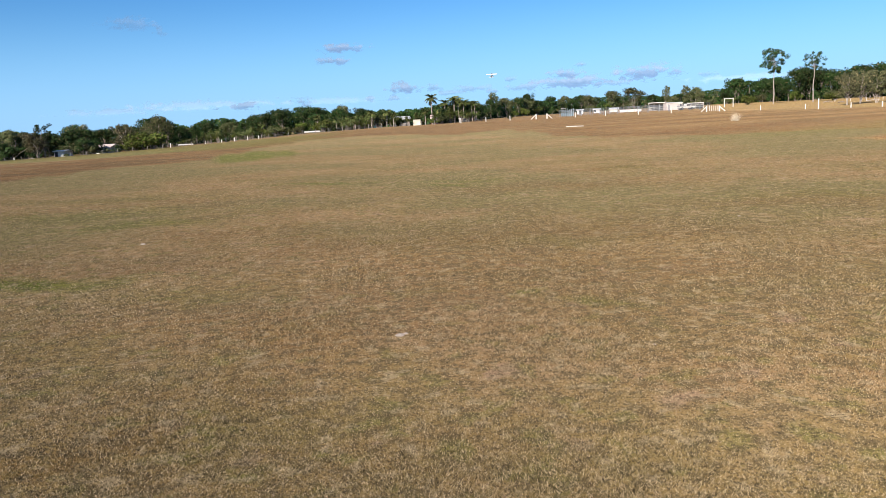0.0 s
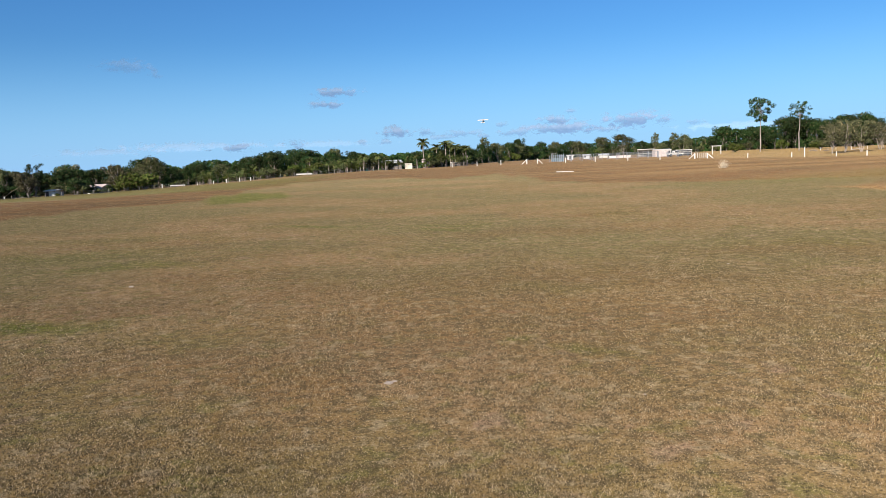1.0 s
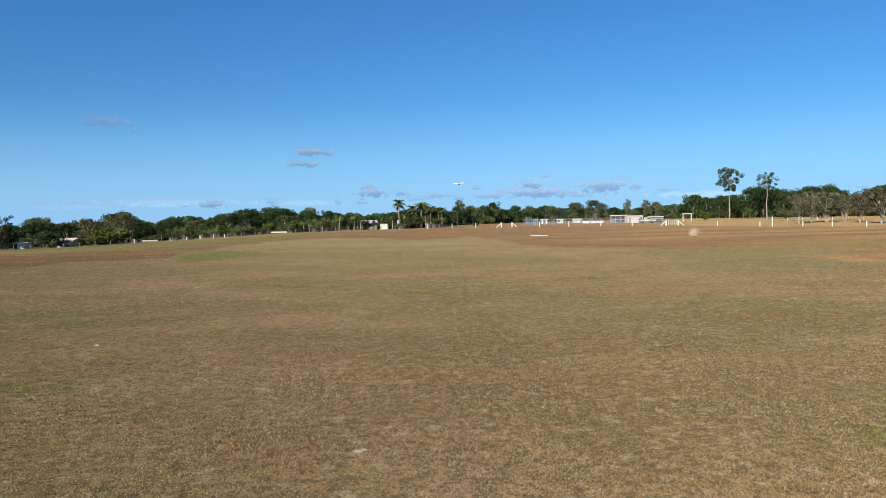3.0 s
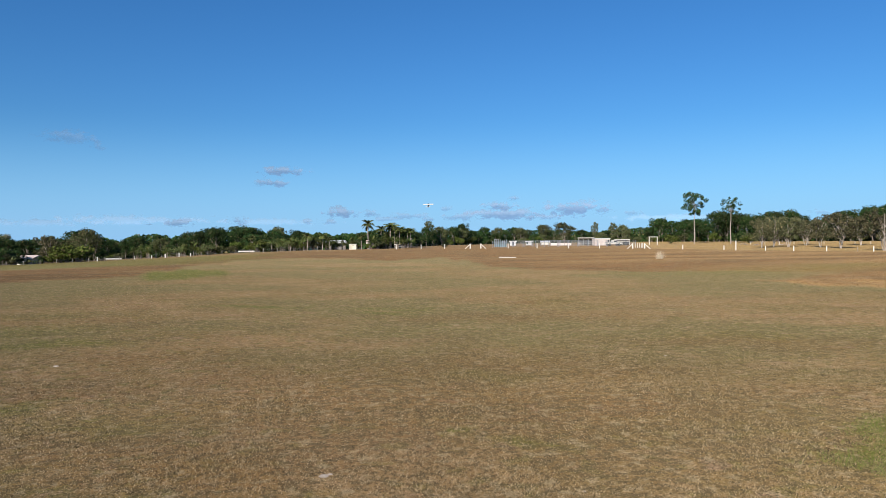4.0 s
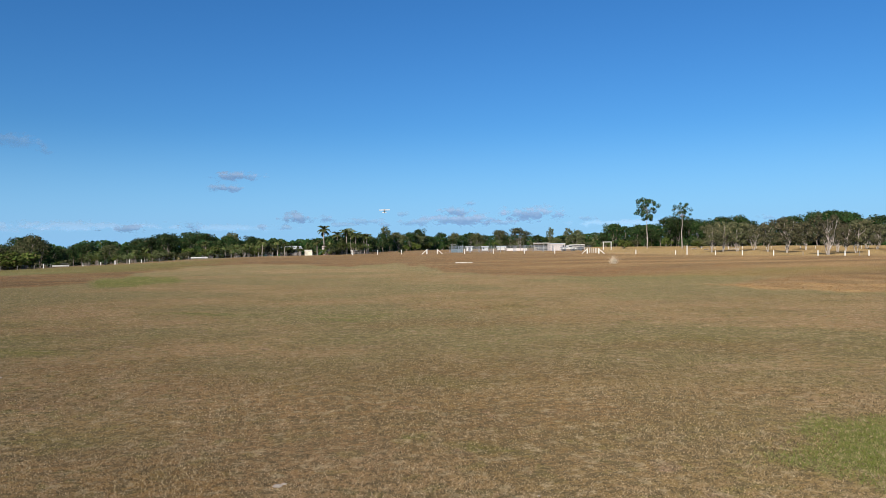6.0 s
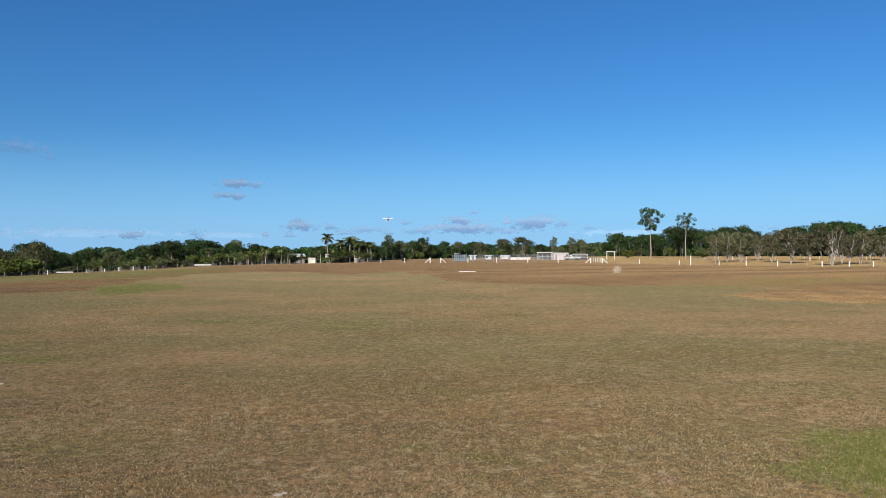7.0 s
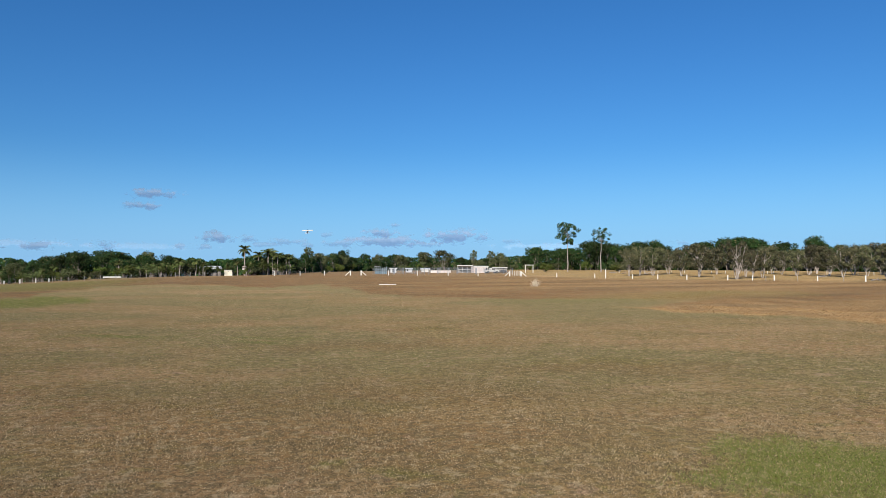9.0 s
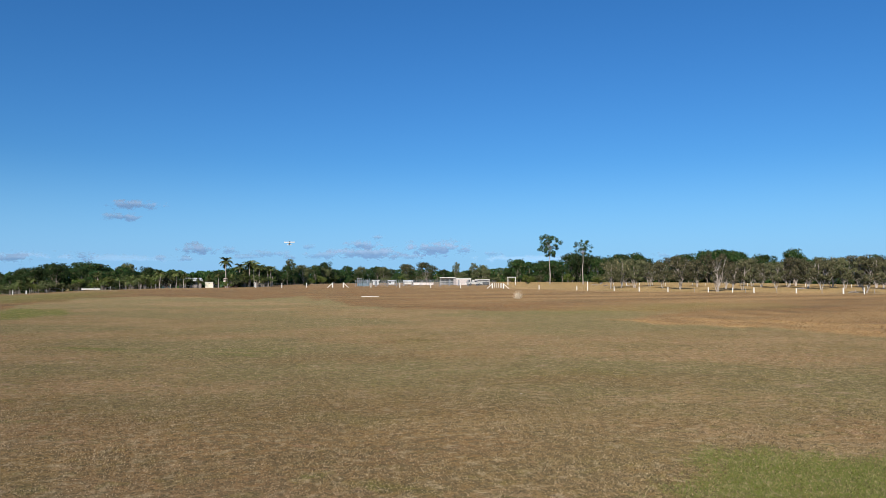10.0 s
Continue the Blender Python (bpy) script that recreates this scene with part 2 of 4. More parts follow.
M_BRIGHT = foliage("wattle_leaves", (0.048, 0.074, 0.010), (0.118, 0.130, 0.022))
M_PALM = foliage("palm_leaves", (0.046, 0.074, 0.015), (0.150, 0.158, 0.044), (0.26, 0.19, 0.08), 0.2, 0.15)
M_BARK = surface("grey_bark", (0.20, 0.15, 0.11), (0.34, 0.28, 0.22), 1.5, 0.9, bump=0.5)
M_PALE_BARK = surface("pale_bark", (0.30, 0.235, 0.18), (0.47, 0.39, 0.32), 1.6, 0.85, bump=0.4)
M_PAPERBARK = surface("papery_white_bark", (0.36, 0.29, 0.225), (0.55, 0.465, 0.38), 1.4, 0.9, bump=0.5)
M_WHITE = surface("white_paint", (0.74, 0.68, 0.58), (0.64, 0.58, 0.48), 3.0, 0.6, vary=0.12)
M_GREYWOOD = surface("weathered_wood", (0.25, 0.21, 0.17), (0.36, 0.31, 0.26), 4.0, 0.9, bump=0.4)
M_STEEL = surface("galvanised_steel", (0.28, 0.28, 0.28), (0.36, 0.36, 0.36), 3.0, 0.45, 0.6)
M_ROOF = surface("pale_sheet_roof", (0.60, 0.59, 0.56), (0.70, 0.68, 0.64), 0.8, 0.5)
M_ROOF_PINK = surface("faded_terracotta_roof", (0.52, 0.40, 0.34), (0.62, 0.50, 0.43), 0.8, 0.7)
M_SHEDWALL = surface("chalky_cladding", (0.66, 0.64, 0.60), (0.74, 0.71, 0.66), 0.9, 0.7)
M_CREAM = surface("cream_cladding", (0.76, 0.66, 0.46), (0.84, 0.74, 0.54), 1.2, 0.7)
M_PINK = surface("faded_pink_cladding", (0.74, 0.60, 0.50), (0.82, 0.70, 0.60), 1.0, 0.7)
M_TEAL = surface("teal_paint", (0.10, 0.26, 0.25), (0.15, 0.32, 0.30), 1.2, 0.6)
M_BLUE = surface("faded_blue_paint", (0.075, 0.11, 0.12), (0.13, 0.17, 0.18), 1.2, 0.5)
M_STALL = surface("blue_grey_pipe", (0.30, 0.36, 0.38), (0.40, 0.46, 0.47), 2.0, 0.5)
M_BRICK = surface("red_brick_wall", (0.30, 0.12, 0.09), (0.38, 0.18, 0.13), 1.5, 0.9)
M_SHADE = surface("painted_interior_shade", (0.03, 0.03, 0.03), (0.05, 0.045, 0.04), 1.0, 0.9)
M_RUBBER = surface("black_rubber", (0.02, 0.02, 0.02), (0.035, 0.035, 0.035), 3.0, 0.8)
M_GLASS, _nt, _b = nodes_of("window_glass")
_b.inputs["Base Color"].default_value = (0.03, 0.035, 0.04, 1)
_b.inputs["Roughness"].default_value = 0.08
M_STRAW = surface("bleached_straw", (0.56, 0.45, 0.29), (0.70, 0.58, 0.40), 6.0, 0.8, bump=0.0, vary=0.0)
M_STONE = surface("pale_stone", (0.36, 0.29, 0.22), (0.46, 0.38, 0.30), 30.0, 0.9)

# ---- lie of the land: bearing from the eye, the fence's distance and height, the wood's edge ----
EYE_Z, UNIT = 1.62, 1340.0
BEAR = [-180, -90, -31, -25, -20, -15, -10, -5, 0, 5, 10, 15, 20, 26, 32, 38, 44, 60, 120, 180]
FENCE_R = [200, 230, 235, 235, 235, 225, 205, 195, 190, 188, 180, 178, 178, 172, 165, 157, 150, 150, 180, 200]
FENCE_E = [-12, -20, -28.5, -25.5, -21, -16, -10, -6, -5.5, -4.5, -4.7, -5.4, -6.5, -10, -12.2, -13.2, -14.5, -14, -12, -12]
WOOD_R = [260, 260, 250, 250, 250, 240, 222, 212, 210, 300, 380, 380, 330, 300, 290, 280, 270, 260, 260, 260]
WOOD_E = [-10, -18, -27, -24.5, -20, -15, -9, -5.5, -4.5, 1.5, 3.7, 5, 5.5, 4.6, 4.4, 3, 0.5, -2, -8, -10]
FENCE_Z = [EYE_Z + e * r / UNIT for e, r in zip(FENCE_E, FENCE_R)]
WOOD_Z = [EYE_Z + e * r / UNIT for e, r in zip(WOOD_E, WOOD_R)]


def land(x, y):
    """Height of the ground at x, y (numbers or arrays)."""
    x, y = np.asarray(x, float), np.asarray(y, float)
    b, r = np.degrees(np.arctan2(x, y)), np.hypot(x, y)
    rf, zf = np.interp(b, BEAR, FENCE_R), np.interp(b, BEAR, FENCE_Z)
    rw, zw = np.interp(b, BEAR, WOOD_R), np.interp(b, BEAR, WOOD_Z)
    s = np.clip((r - 30) / (rf - 30), 0, 1)
    u = np.clip((r - rf) / (rw - rf), 0, 1)
    swell = 0.010 * np.sin(1.7 * x + 0.6 * y) * np.sin(1.3 * y - 0.4 * x) + 0.015 * np.sin(0.31 * x + 1) * np.sin(0.23 * y)
    return np.where(r < rf, zf * s ** 1.6, zf + (zw - zf) * u) + swell * np.clip(1 - r / 120, 0, 1)


def place(bearing, r, lift=0.0):
    """A point on the ground at that bearing (degrees to the right of straight ahead) and distance."""
    x, y = r * math.sin(radians(bearing)), r * math.cos(radians(bearing))
    return Vector((x, y, float(land(x, y)) + lift))


def inside(x, y, corners, soft):
    """1 inside the outline, 0 outside, with a soft edge that many metres wide."""
    px, py = np.asarray(x, float), np.asarray(y, float)
    d, within = np.full(px.shape, 1e9), np.zeros(px.shape, bool)
    for (ax, ay), (bx, by) in zip(corners, corners[1:] + corners[:1]):
        ex, ey = bx - ax, by - ay
        t = np.clip(((px - ax) * ex + (py - ay) * ey) / (ex * ex + ey * ey), 0, 1)
        d = np.minimum(d, np.hypot(px - ax - t * ex, py - ay - t * ey))
        cross = (ay > py) != (by > py)
        within ^= cross & (px < ex * (py - ay) / (ey if ey else 1e-9) + ax)
    return np.clip(0.5 + np.where(within, d, -d) / soft, 0, 1)


# rough brown grass past the mown strip, straw-coloured tussocks, greener patches
ROUGH_RIGHT = [(9.5, 60), (11.2, 47.0), (16.1, 43.8), (19.1, 42.3), (24, 43), (29, 39), (33, 34), (40, 24), (90, 50), (160, 105), (84, 150), (68, 182), (110, 300), (40, 330), (21.8, 182), (9.7, 96.4)]
ROUGH_LEFT = [(9.7, 96.4), (1.7, 78.7), (-5.2, 95.7), (-11.9, 104.4), (-16.5, 93.2), (-15.6, 71.4), (-18.8, 65.0), (-28, 60), (-32, 70), (-27, 90), (-32, 150), (-26, 225), (0, 300), (50, 330), (32, 200), (20, 168)]
ROUGH_BAND = [(-18.5, 40.3), (-16, 40.8), (-14.5, 44.8), (-15, 51.8), (-15.3, 65.8), (-21.6, 74.9), (-32, 72), (-42, 62), (-36, 42), (-25, 30), (-17.4, 30)]
TONGUE = [(16.9, 32.3), (17.9, 28.3), (19.4, 23.3), (19.3, 19.1), (28, 14), (48, 26), (36, 38), (31.8, 40), (26.9, 40), (20.7, 35.2)]
STRAW = [(16.6, 32.6), (17.7, 28.0), (19.2, 23.0), (19.1, 18.8), (28, 13), (36, 19), (26, 25), (23.5, 29.5), (20.5, 33.5)]
GREEN_FAR = [(-10.8, 40.1), (-9.2, 39.6), (-8.3, 46.4), (-11.6, 55.9), (-14.7, 61), (-14.4, 50), (-12.8, 44)]
GREEN_NEAR = [(3.5, 5.3), (3.95, 5.85), (4.6, 6.3), (5.2, 6.2), (6.0, 5.5), (5.8, 4.3), (4.5, 3.9), (3.7, 4.6)]
OLIVE = [(14.3, 41), (17.7, 38), (27, 42), (40, 50), (42, 58), (34, 58), (24.3, 47)]
OLIVE_LEFT = [(-32, 76), (-17, 82), (-22, 165), (-60, 190), (-120, 200), (-120, 130), (-60, 72)]
RUSTY_BITS = [(1.6, 8.2, 3.4, 3.2, 0.55), (5.0, 21.6, 1.4, 0.6, 0.6), (6.5, 11.4, 1.8, 0.8, 0.35), (-2.5, 6.2, 1.2, 0.9, 0.25), (0.4, 6.6, 1.9, 1.3, 0.42), (-0.8, 5.6, 1.5, 0.8, 0.38), (2.3, 7.6, 1.3, 1.0, 0.36), (1.4, 9.6, 2.0, 1.5, 0.55), (0.5, 7.6, 1.0, 0.7, 0.35), (5.6, 12.2, 2.2, 0.9, 0.45), (-1.9, 3.5, 0.35, 0.25, 0.7), (4.3, 7.9, 1.4, 0.5, 0.4), (-1.2, 4.4, 0.7, 0.4, 0.35), (3.0, 17, 3.0, 1.2, 0.4), (-3.6, 11.5, 1.4, 0.7, 0.35)]
GREEN_BITS = [(-3.2, 20.7, 1.6, 0.45, 0.75), (0.7, 19.7, 1.2, 0.5, 0.6), (6.2, 12.8, 1.6, 0.6, 0.3), (-1.6, 3.4, 2.0, 1.3, 0.22), (0.6, 3.1, 2.2, 0.9, 0.24), (-3.2, 4.8, 1.8, 1.0, 0.2), (-7.5, 15.5, 2.2, 1.2, 0.35), (-8.5, 19, 2.5, 1.2, 0.3), (1.6, 9.2, 0.9, 0.5, 0.25), (-4.5, 8.0, 1.0, 0.45, 1.0), (-5.4, 13.3, 1.4, 0.6, 0.75), (0.72, 6.45, 0.16, 0.13, 0.9), (1.15, 6.1, 0.24, 0.18, 0.55), (0.45, 18.4, 0.8, 0.4, 0.8), (5.5, 21.5, 0.9, 0.7, 0.4), (-0.9, 3.3, 0.5, 0.3, 0.3), (-3.0, 21, 0.8, 0.3, 0.8), (-2.6, 7.0, 0.8, 0.4, 0.25)]


def zones(x, y):
    """How far rough, straw, green and paddock hold at each place."""
    x, y = np.asarray(x, float), np.asarray(y, float)
    r = np.hypot(x, y)
    w = np.clip(r / 50, 0.15, 2.0)
    wx = x + w * (0.9 * np.sin(0.9 * y / w + 1.3) + 0.5 * np.sin(2.3 * x / w + 0.7 * y / w) + 0.3 * np.sin(5.1 * (y - x) / w))
    wy = y + w * (0.9 * np.sin(0.8 * x / w + 0.4) + 0.5 * np.sin(2.1 * y / w - 0.9 * x / w) + 0.3 * np.sin(4.7 * (y + x) / w))
    rough = np.maximum.reduce([inside(wx, wy, ROUGH_RIGHT, 1.4), inside(wx, wy, ROUGH_LEFT, 2.0), inside(wx, wy, ROUGH_BAND, 1.0)])
    mottle = 0.5 + 0.25 * np.sin(1.1 * x + 0.5 * y) + 0.25 * np.sin(0.7 * y - 1.9 * x + 1)
    rough = np.maximum(rough, inside(wx, wy, TONGUE, 1.2))
    straw = inside(wx, wy, STRAW, 1.4) * (0.3 + 0.7 * mottle)
    b = np.degrees(np.arctan2(x, y))
    straw = np.maximum(straw, 0.5 * mottle * inside(wx, wy, TONGUE, 3.0))
    straw = np.maximum(straw, rough * np.clip((b - 8) / 14, 0, 1) * 0.45 * (0.5 + 0.5 * np.sin(0.21 * x - 0.33 * y + 1.5 * np.sin(0.11 * y))))
    green = np.maximum.reduce([inside(wx, wy, GREEN_FAR, 1.6), inside(wx, wy, GREEN_NEAR, 0.7) * 0.75, inside(wx, wy, OLIVE_LEFT, 9.0) * 0.62, inside(wx, wy, OLIVE, 7.0) * 0.45])
    for cx, cy, rx, ry, k in GREEN_BITS:
        green = np.maximum(green, k * np.clip(1.3 - np.hypot((wx - cx) / rx, (wy - cy) / ry), 0, 1))
    for cx, cy, rx, ry, k in RUSTY_BITS:
        rough = np.maximum(rough, k * np.clip(1.4 - np.hypot((wx - cx) / rx, (wy - cy) / ry), 0, 1))
    rough = np.maximum(rough, 0.55 * np.clip((r - 95) / 20, 0, 1) * np.clip((-8 - b) / 3, 0, 1))
    fence = np.interp(b, BEAR, FENCE_R)
    edge = r + 5 * np.sin(0.13 * x + 0.09 * y) + 3 * np.sin(0.37 * x - 0.2 * y)
    field = np.clip((edge - fence * np.where(b > 21, 0.93, 1.0)) / 22, 0, 1) * np.clip((b - 18.6) / 1.5, 0, 1)
    rough = rough * (1 - field)
    return rough, straw, green, field


def mark(me, co):
    rough, straw, green, field = zones(co[:, 0], co[:, 1])
    zone = me.attributes.new("zone", "FLOAT_COLOR", "POINT")
    zone.data.foreach_set("color", np.stack([rough, straw, green, np.ones_like(green)], 1).astype(np.float32).ravel())
    me.attributes.new("field", "FLOAT", "POINT").data.foreach_set("value", field.astype(np.float32))


def build_ground():
    rings = [0.0, 0.6, 1.2]
    while rings[-1] < 4600:
        r = rings[-1]
        rings.append(r * (1.03 if r < 3 else 1.018 if r < 120 else 1.025 if r < 420 else 1.25))
    bearings = np.concatenate([np.arange(-40, 55, 0.4), np.arange(55, 320, 2.5)])
    r, b = np.meshgrid(np.array(rings[1:]), np.radians(bearings), indexing="ij")
    x, y = r * np.sin(b), r * np.cos(b)
    z = land(x, y)
    n, k = r.shape
    co = np.concatenate([np.stack([x, y, z], -1).reshape(-1, 3), [[0, 0, 0]]])
    hub = len(co) - 1
    i, j = np.meshgrid(np.arange(n - 1), np.arange(k), indexing="ij")
    j2 = (j + 1) % k
    quads = np.stack([i * k + j, (i + 1) * k + j, (i + 1) * k + j2, i * k + j2], -1).reshape(-1, 4)[:, ::-1]
    fan = [(hub, (s + 2) % k, s + 1, s) for s in range(0, k - 1, 2)]
    quads = np.concatenate([quads, fan])
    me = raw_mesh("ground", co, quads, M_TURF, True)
    mark(me, co)
    return tagged(new("ground", me), "mown dry turf with brown, straw and green patches", "ground", kind="structure")


def blades(name, x, y, height, width, material, g, lean=0.6):
    """Blades of grass, one triangle each, standing on the ground."""
    n = len(x)
    z = land(x, y)
    a, t = g.uniform(0, 2 * np.pi, n), g.uniform(0, 2 * np.pi, n)
    tilt = height * lean * g.uniform(0.2, 1.3, n)
    wx, wy = np.cos(a) * width / 2, np.sin(a) * width / 2
    v = np.stack([np.stack([x - wx, y - wy, z - 0.005], 1), np.stack([x + wx, y + wy, z - 0.005], 1),
                  np.stack([x + np.cos(t) * tilt, y + np.sin(t) * tilt, z + height], 1)], 1).reshape(-1, 3)
    me = raw_mesh(name, v, np.arange(3 * n).reshape(n, 3), material)
    mark(me, v)
    return new(name, me)


ground = build_ground()


def sector(n, r0, r1, power, g, b0=-37, b1=52):
    """Places strewn over the view's sector, thinner with distance."""
    u = g.uniform(0, 1, n)
    p = 2 - power
    r = (r0 ** p + u * (r1 ** p - r0 ** p)) ** (1 / p)
    b = np.radians(g.uniform(b0, b1, n))
    return r * np.sin(b), r * np.cos(b), r


gx, gy, gr = sector(580000, 2.3, 14, 2.4, rng)
tuft = 0.5 + 0.5 * np.sin(2.1 * gx + 1.3 * gy) * np.sin(1.7 * gy - 0.8 * gx)
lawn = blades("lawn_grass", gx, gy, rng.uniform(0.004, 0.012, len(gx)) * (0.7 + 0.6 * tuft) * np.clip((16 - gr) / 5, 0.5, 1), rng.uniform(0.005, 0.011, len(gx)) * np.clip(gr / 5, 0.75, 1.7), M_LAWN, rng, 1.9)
gx, gy, gr = sector(300000, 9, 60, 2.2, rng)
sward = blades("lawn_tussocks", gx, gy, rng.uniform(0.005, 0.014, len(gx)), rng.uniform(0.018, 0.044, len(gx)) * np.clip(gr / 16, 0.7, 2.2), M_SWARD, rng, 3.4)
tagged(sward, "low uneven tussocks of mown dry grass", "grass", kind="stuff")
tagged(lawn, "short mown dry grass, straw and olive", "grass", kind="stuff")

gx, gy, gr = sector(1000000, 15, 175, 1.5, rng)
rough, straw, green, field = zones(gx, gy)
keep = rng.uniform(0, 1, len(gx)) < np.maximum(rough * 0.36, straw * 0.8)
gx, gy, gr, straw = gx[keep], gy[keep], gr[keep], straw[keep]
h = rng.uniform(0.006, 0.020, len(gx)) + straw * rng.uniform(0.01, 0.06, len(gx))
dry = blades("rough_grass", gx, gy, h, rng.uniform(0.014, 0.03, len(gx)) * np.clip(gr / 32, 0.6, 4), M_DRY, rng, 2.4)
tagged(dry, "long dry rough grass, brown and straw coloured", "grass", kind="stuff")

gx, gy = rng.uniform(2.6, 6.6, 120000), rng.uniform(3.4, 7, 120000)
keep = rng.uniform(0, 1, len(gx)) < zones(gx, gy)[2] * 1.1
gx, gy = gx[keep], gy[keep]
lush = blades("green_grass", gx, gy, rng.uniform(0.008, 0.030, len(gx)), rng.uniform(0.004, 0.009, len(gx)), M_GREEN, rng, 1.2)
tagged(lush, "patch of lush green grass in the dry lawn", "grass", kind="stuff")

# ---- trees ----
def clumps_mesh(name, centres, radii, per, size, material, g, flat=0.66, droop=0.0):
    """A crown: many leaf sprays in uneven clumps."""
    pts, sizes, outs = [], [], []
    for c, q in zip(centres, radii):
        d = g.normal(size=(per, 3))
        d /= np.linalg.norm(d, axis=1)[:, None]
        outs.append(d.copy())
        d *= (g.uniform(0.25, 1.0, per) ** 0.45)[:, None] * q
        d[:, 2] *= flat
        d[:, 0] *= g.uniform(0.8, 1.25)
        pts.append(np.array(c) + d)
        sizes.append(g.uniform(0.55, 1.35, per) * size)
    v, f = leaf_quads(np.concatenate(pts), np.concatenate(sizes), g, droop, np.concatenate(outs))
    return raw_mesh(name, v, f, material)


def bend(a, b, g, n=4, wild=0.08):
    a, b = np.array(a, float), np.array(b, float)
    ln = np.linalg.norm(b - a)
    return [tuple(a + (b - a) * t + (g.normal(size=3) * wild * ln if 0 < t < 1 else 0)) for t in np.linspace(0, 1, n)]


def tree(seed, height, spread, clear, clumps, per, leaf, leaves, bark, name, stems=1, trunk_r=0.16, crook=0.03, clump_r=None, top_heavy=1.0, label=""):
    """Trunk with limbs under a crown; all sizes in metres."""
    g = np.random.default_rng(seed)
    root = new(name)
    limbs, tips = [], []
    base_pts = []
    for s in range(stems):
        a = g.uniform(0, 2 * math.pi)
        off = spread * 0.28 * (stems > 1)
        top = (math.cos(a) * off * g.uniform(0.6, 1.2), math.sin(a) * off * g.uniform(0.6, 1.2), height * g.uniform(0.72, 0.86))
        pts = bend((math.cos(a) * 0.12 * (stems > 1), math.sin(a) * 0.12 * (stems > 1), -0.3), top, g, 6, crook)
        r = trunk_r * (0.72 if stems > 1 else 1)
        limbs.append((pts, [r * 1.35, r, r * 0.85, r * 0.68, r * 0.5, r * 0.28]))
        base_pts.append(pts)
    for i in range(clumps):
        u = (i + g.uniform(0, 1)) / clumps
        z = height * (clear + (0.90 - clear) * u ** (1 / top_heavy))
        k = math.sqrt(max(0.06, 1 - (((z / height - clear) / (1 - clear) - 0.58) / 0.74) ** 2))
        a = g.uniform(0, 2 * math.pi)
        d = spread / 2 * k * g.uniform(0.25, 1.0)
        tip = (math.cos(a) * d, math.sin(a) * d, z)
        tips.append(tip)
        stem = base_pts[int(g.integers(stems))]
        start = stem[min(4, max(4 if clear > 0.5 else 1, int(z / height * 5 - 1)))]
        k = 0.6 if clear > 0.5 else 1.0
        limbs.append((bend(start, tip, g, 4, 0.07), [trunk_r * 0.36 * k, trunk_r * 0.24 * k, trunk_r * 0.15 * k, trunk_r * 0.06]))
    if top_heavy > 1:
        # a broad domed top
        for i in range(9):
            a, d = i * 2.4 + g.uniform(-0.4, 0.4), spread * (0.08, 0.26, 0.38)[i % 3]
            tips.append((math.cos(a) * d, math.sin(a) * d, height * ((0.90, 0.86, 0.76)[i % 3] - g.uniform(0, 0.07))))
    part("trunk", limbs_mesh("trunk", limbs, bark, 5), root)
    q = clump_r or spread * 0.2
    part("crown", clumps_mesh("crown", tips, g.uniform(0.6, 1.25, len(tips)) * q, per, leaf, leaves, g, 0.82), root)
    root["h"] = height
    return tagged(root, label, "tree")


def palm(seed, height, frond, count, name="palm", label=""):
    g = np.random.default_rng(seed)
    root = new(name)
    top = (g.normal() * 0.15, g.normal() * 0.15, height)
    part("trunk", limbs_mesh("trunk", [(bend((0, 0, -0.3), top, g, 6, 0.01), [0.24, 0.19, 0.17, 0.16, 0.15, 0.13])], M_PALE_BARK, 8), root)
    vs, fs = [], []
    for i in range(count):
        a, up = 2 * math.pi * i / count + g.uniform(-0.2, 0.2), g.uniform(-0.25, 1.1)
        out = Vector((math.cos(a), math.sin(a), 0))
        side = Vector((-math.sin(a), math.cos(a), 0))
        p = Vector(top)
        d = (out * math.cos(up) + Vector((0, 0, math.sin(up)))).normalized()
        for s in range(9):
            nxt = p + d * frond / 9
            wl = frond * 0.30 * math.sin(math.pi * (s + 1.2) / 10.5)
            for sg in (-1, 1):
                for q in (0.0, 0.5):
                    at = p + (nxt - p) * q
                    tip = at + side * sg * wl + d * wl * 0.5 - Vector((0, 0, wl * g.uniform(0.25, 0.7)))
                    k = len(vs)
                    vs += [at, at + d * frond * 0.075, tip]
                    fs.append((k, k + 1, k + 2))
            d = (d - Vector((0, 0, 0.17))).normalized()
            p = nxt
    part("crown", raw_mesh("crown", [tuple(v) for v in vs], fs, M_PALM), root)
    root["h"] = height
    return tagged(root, label, "palm")


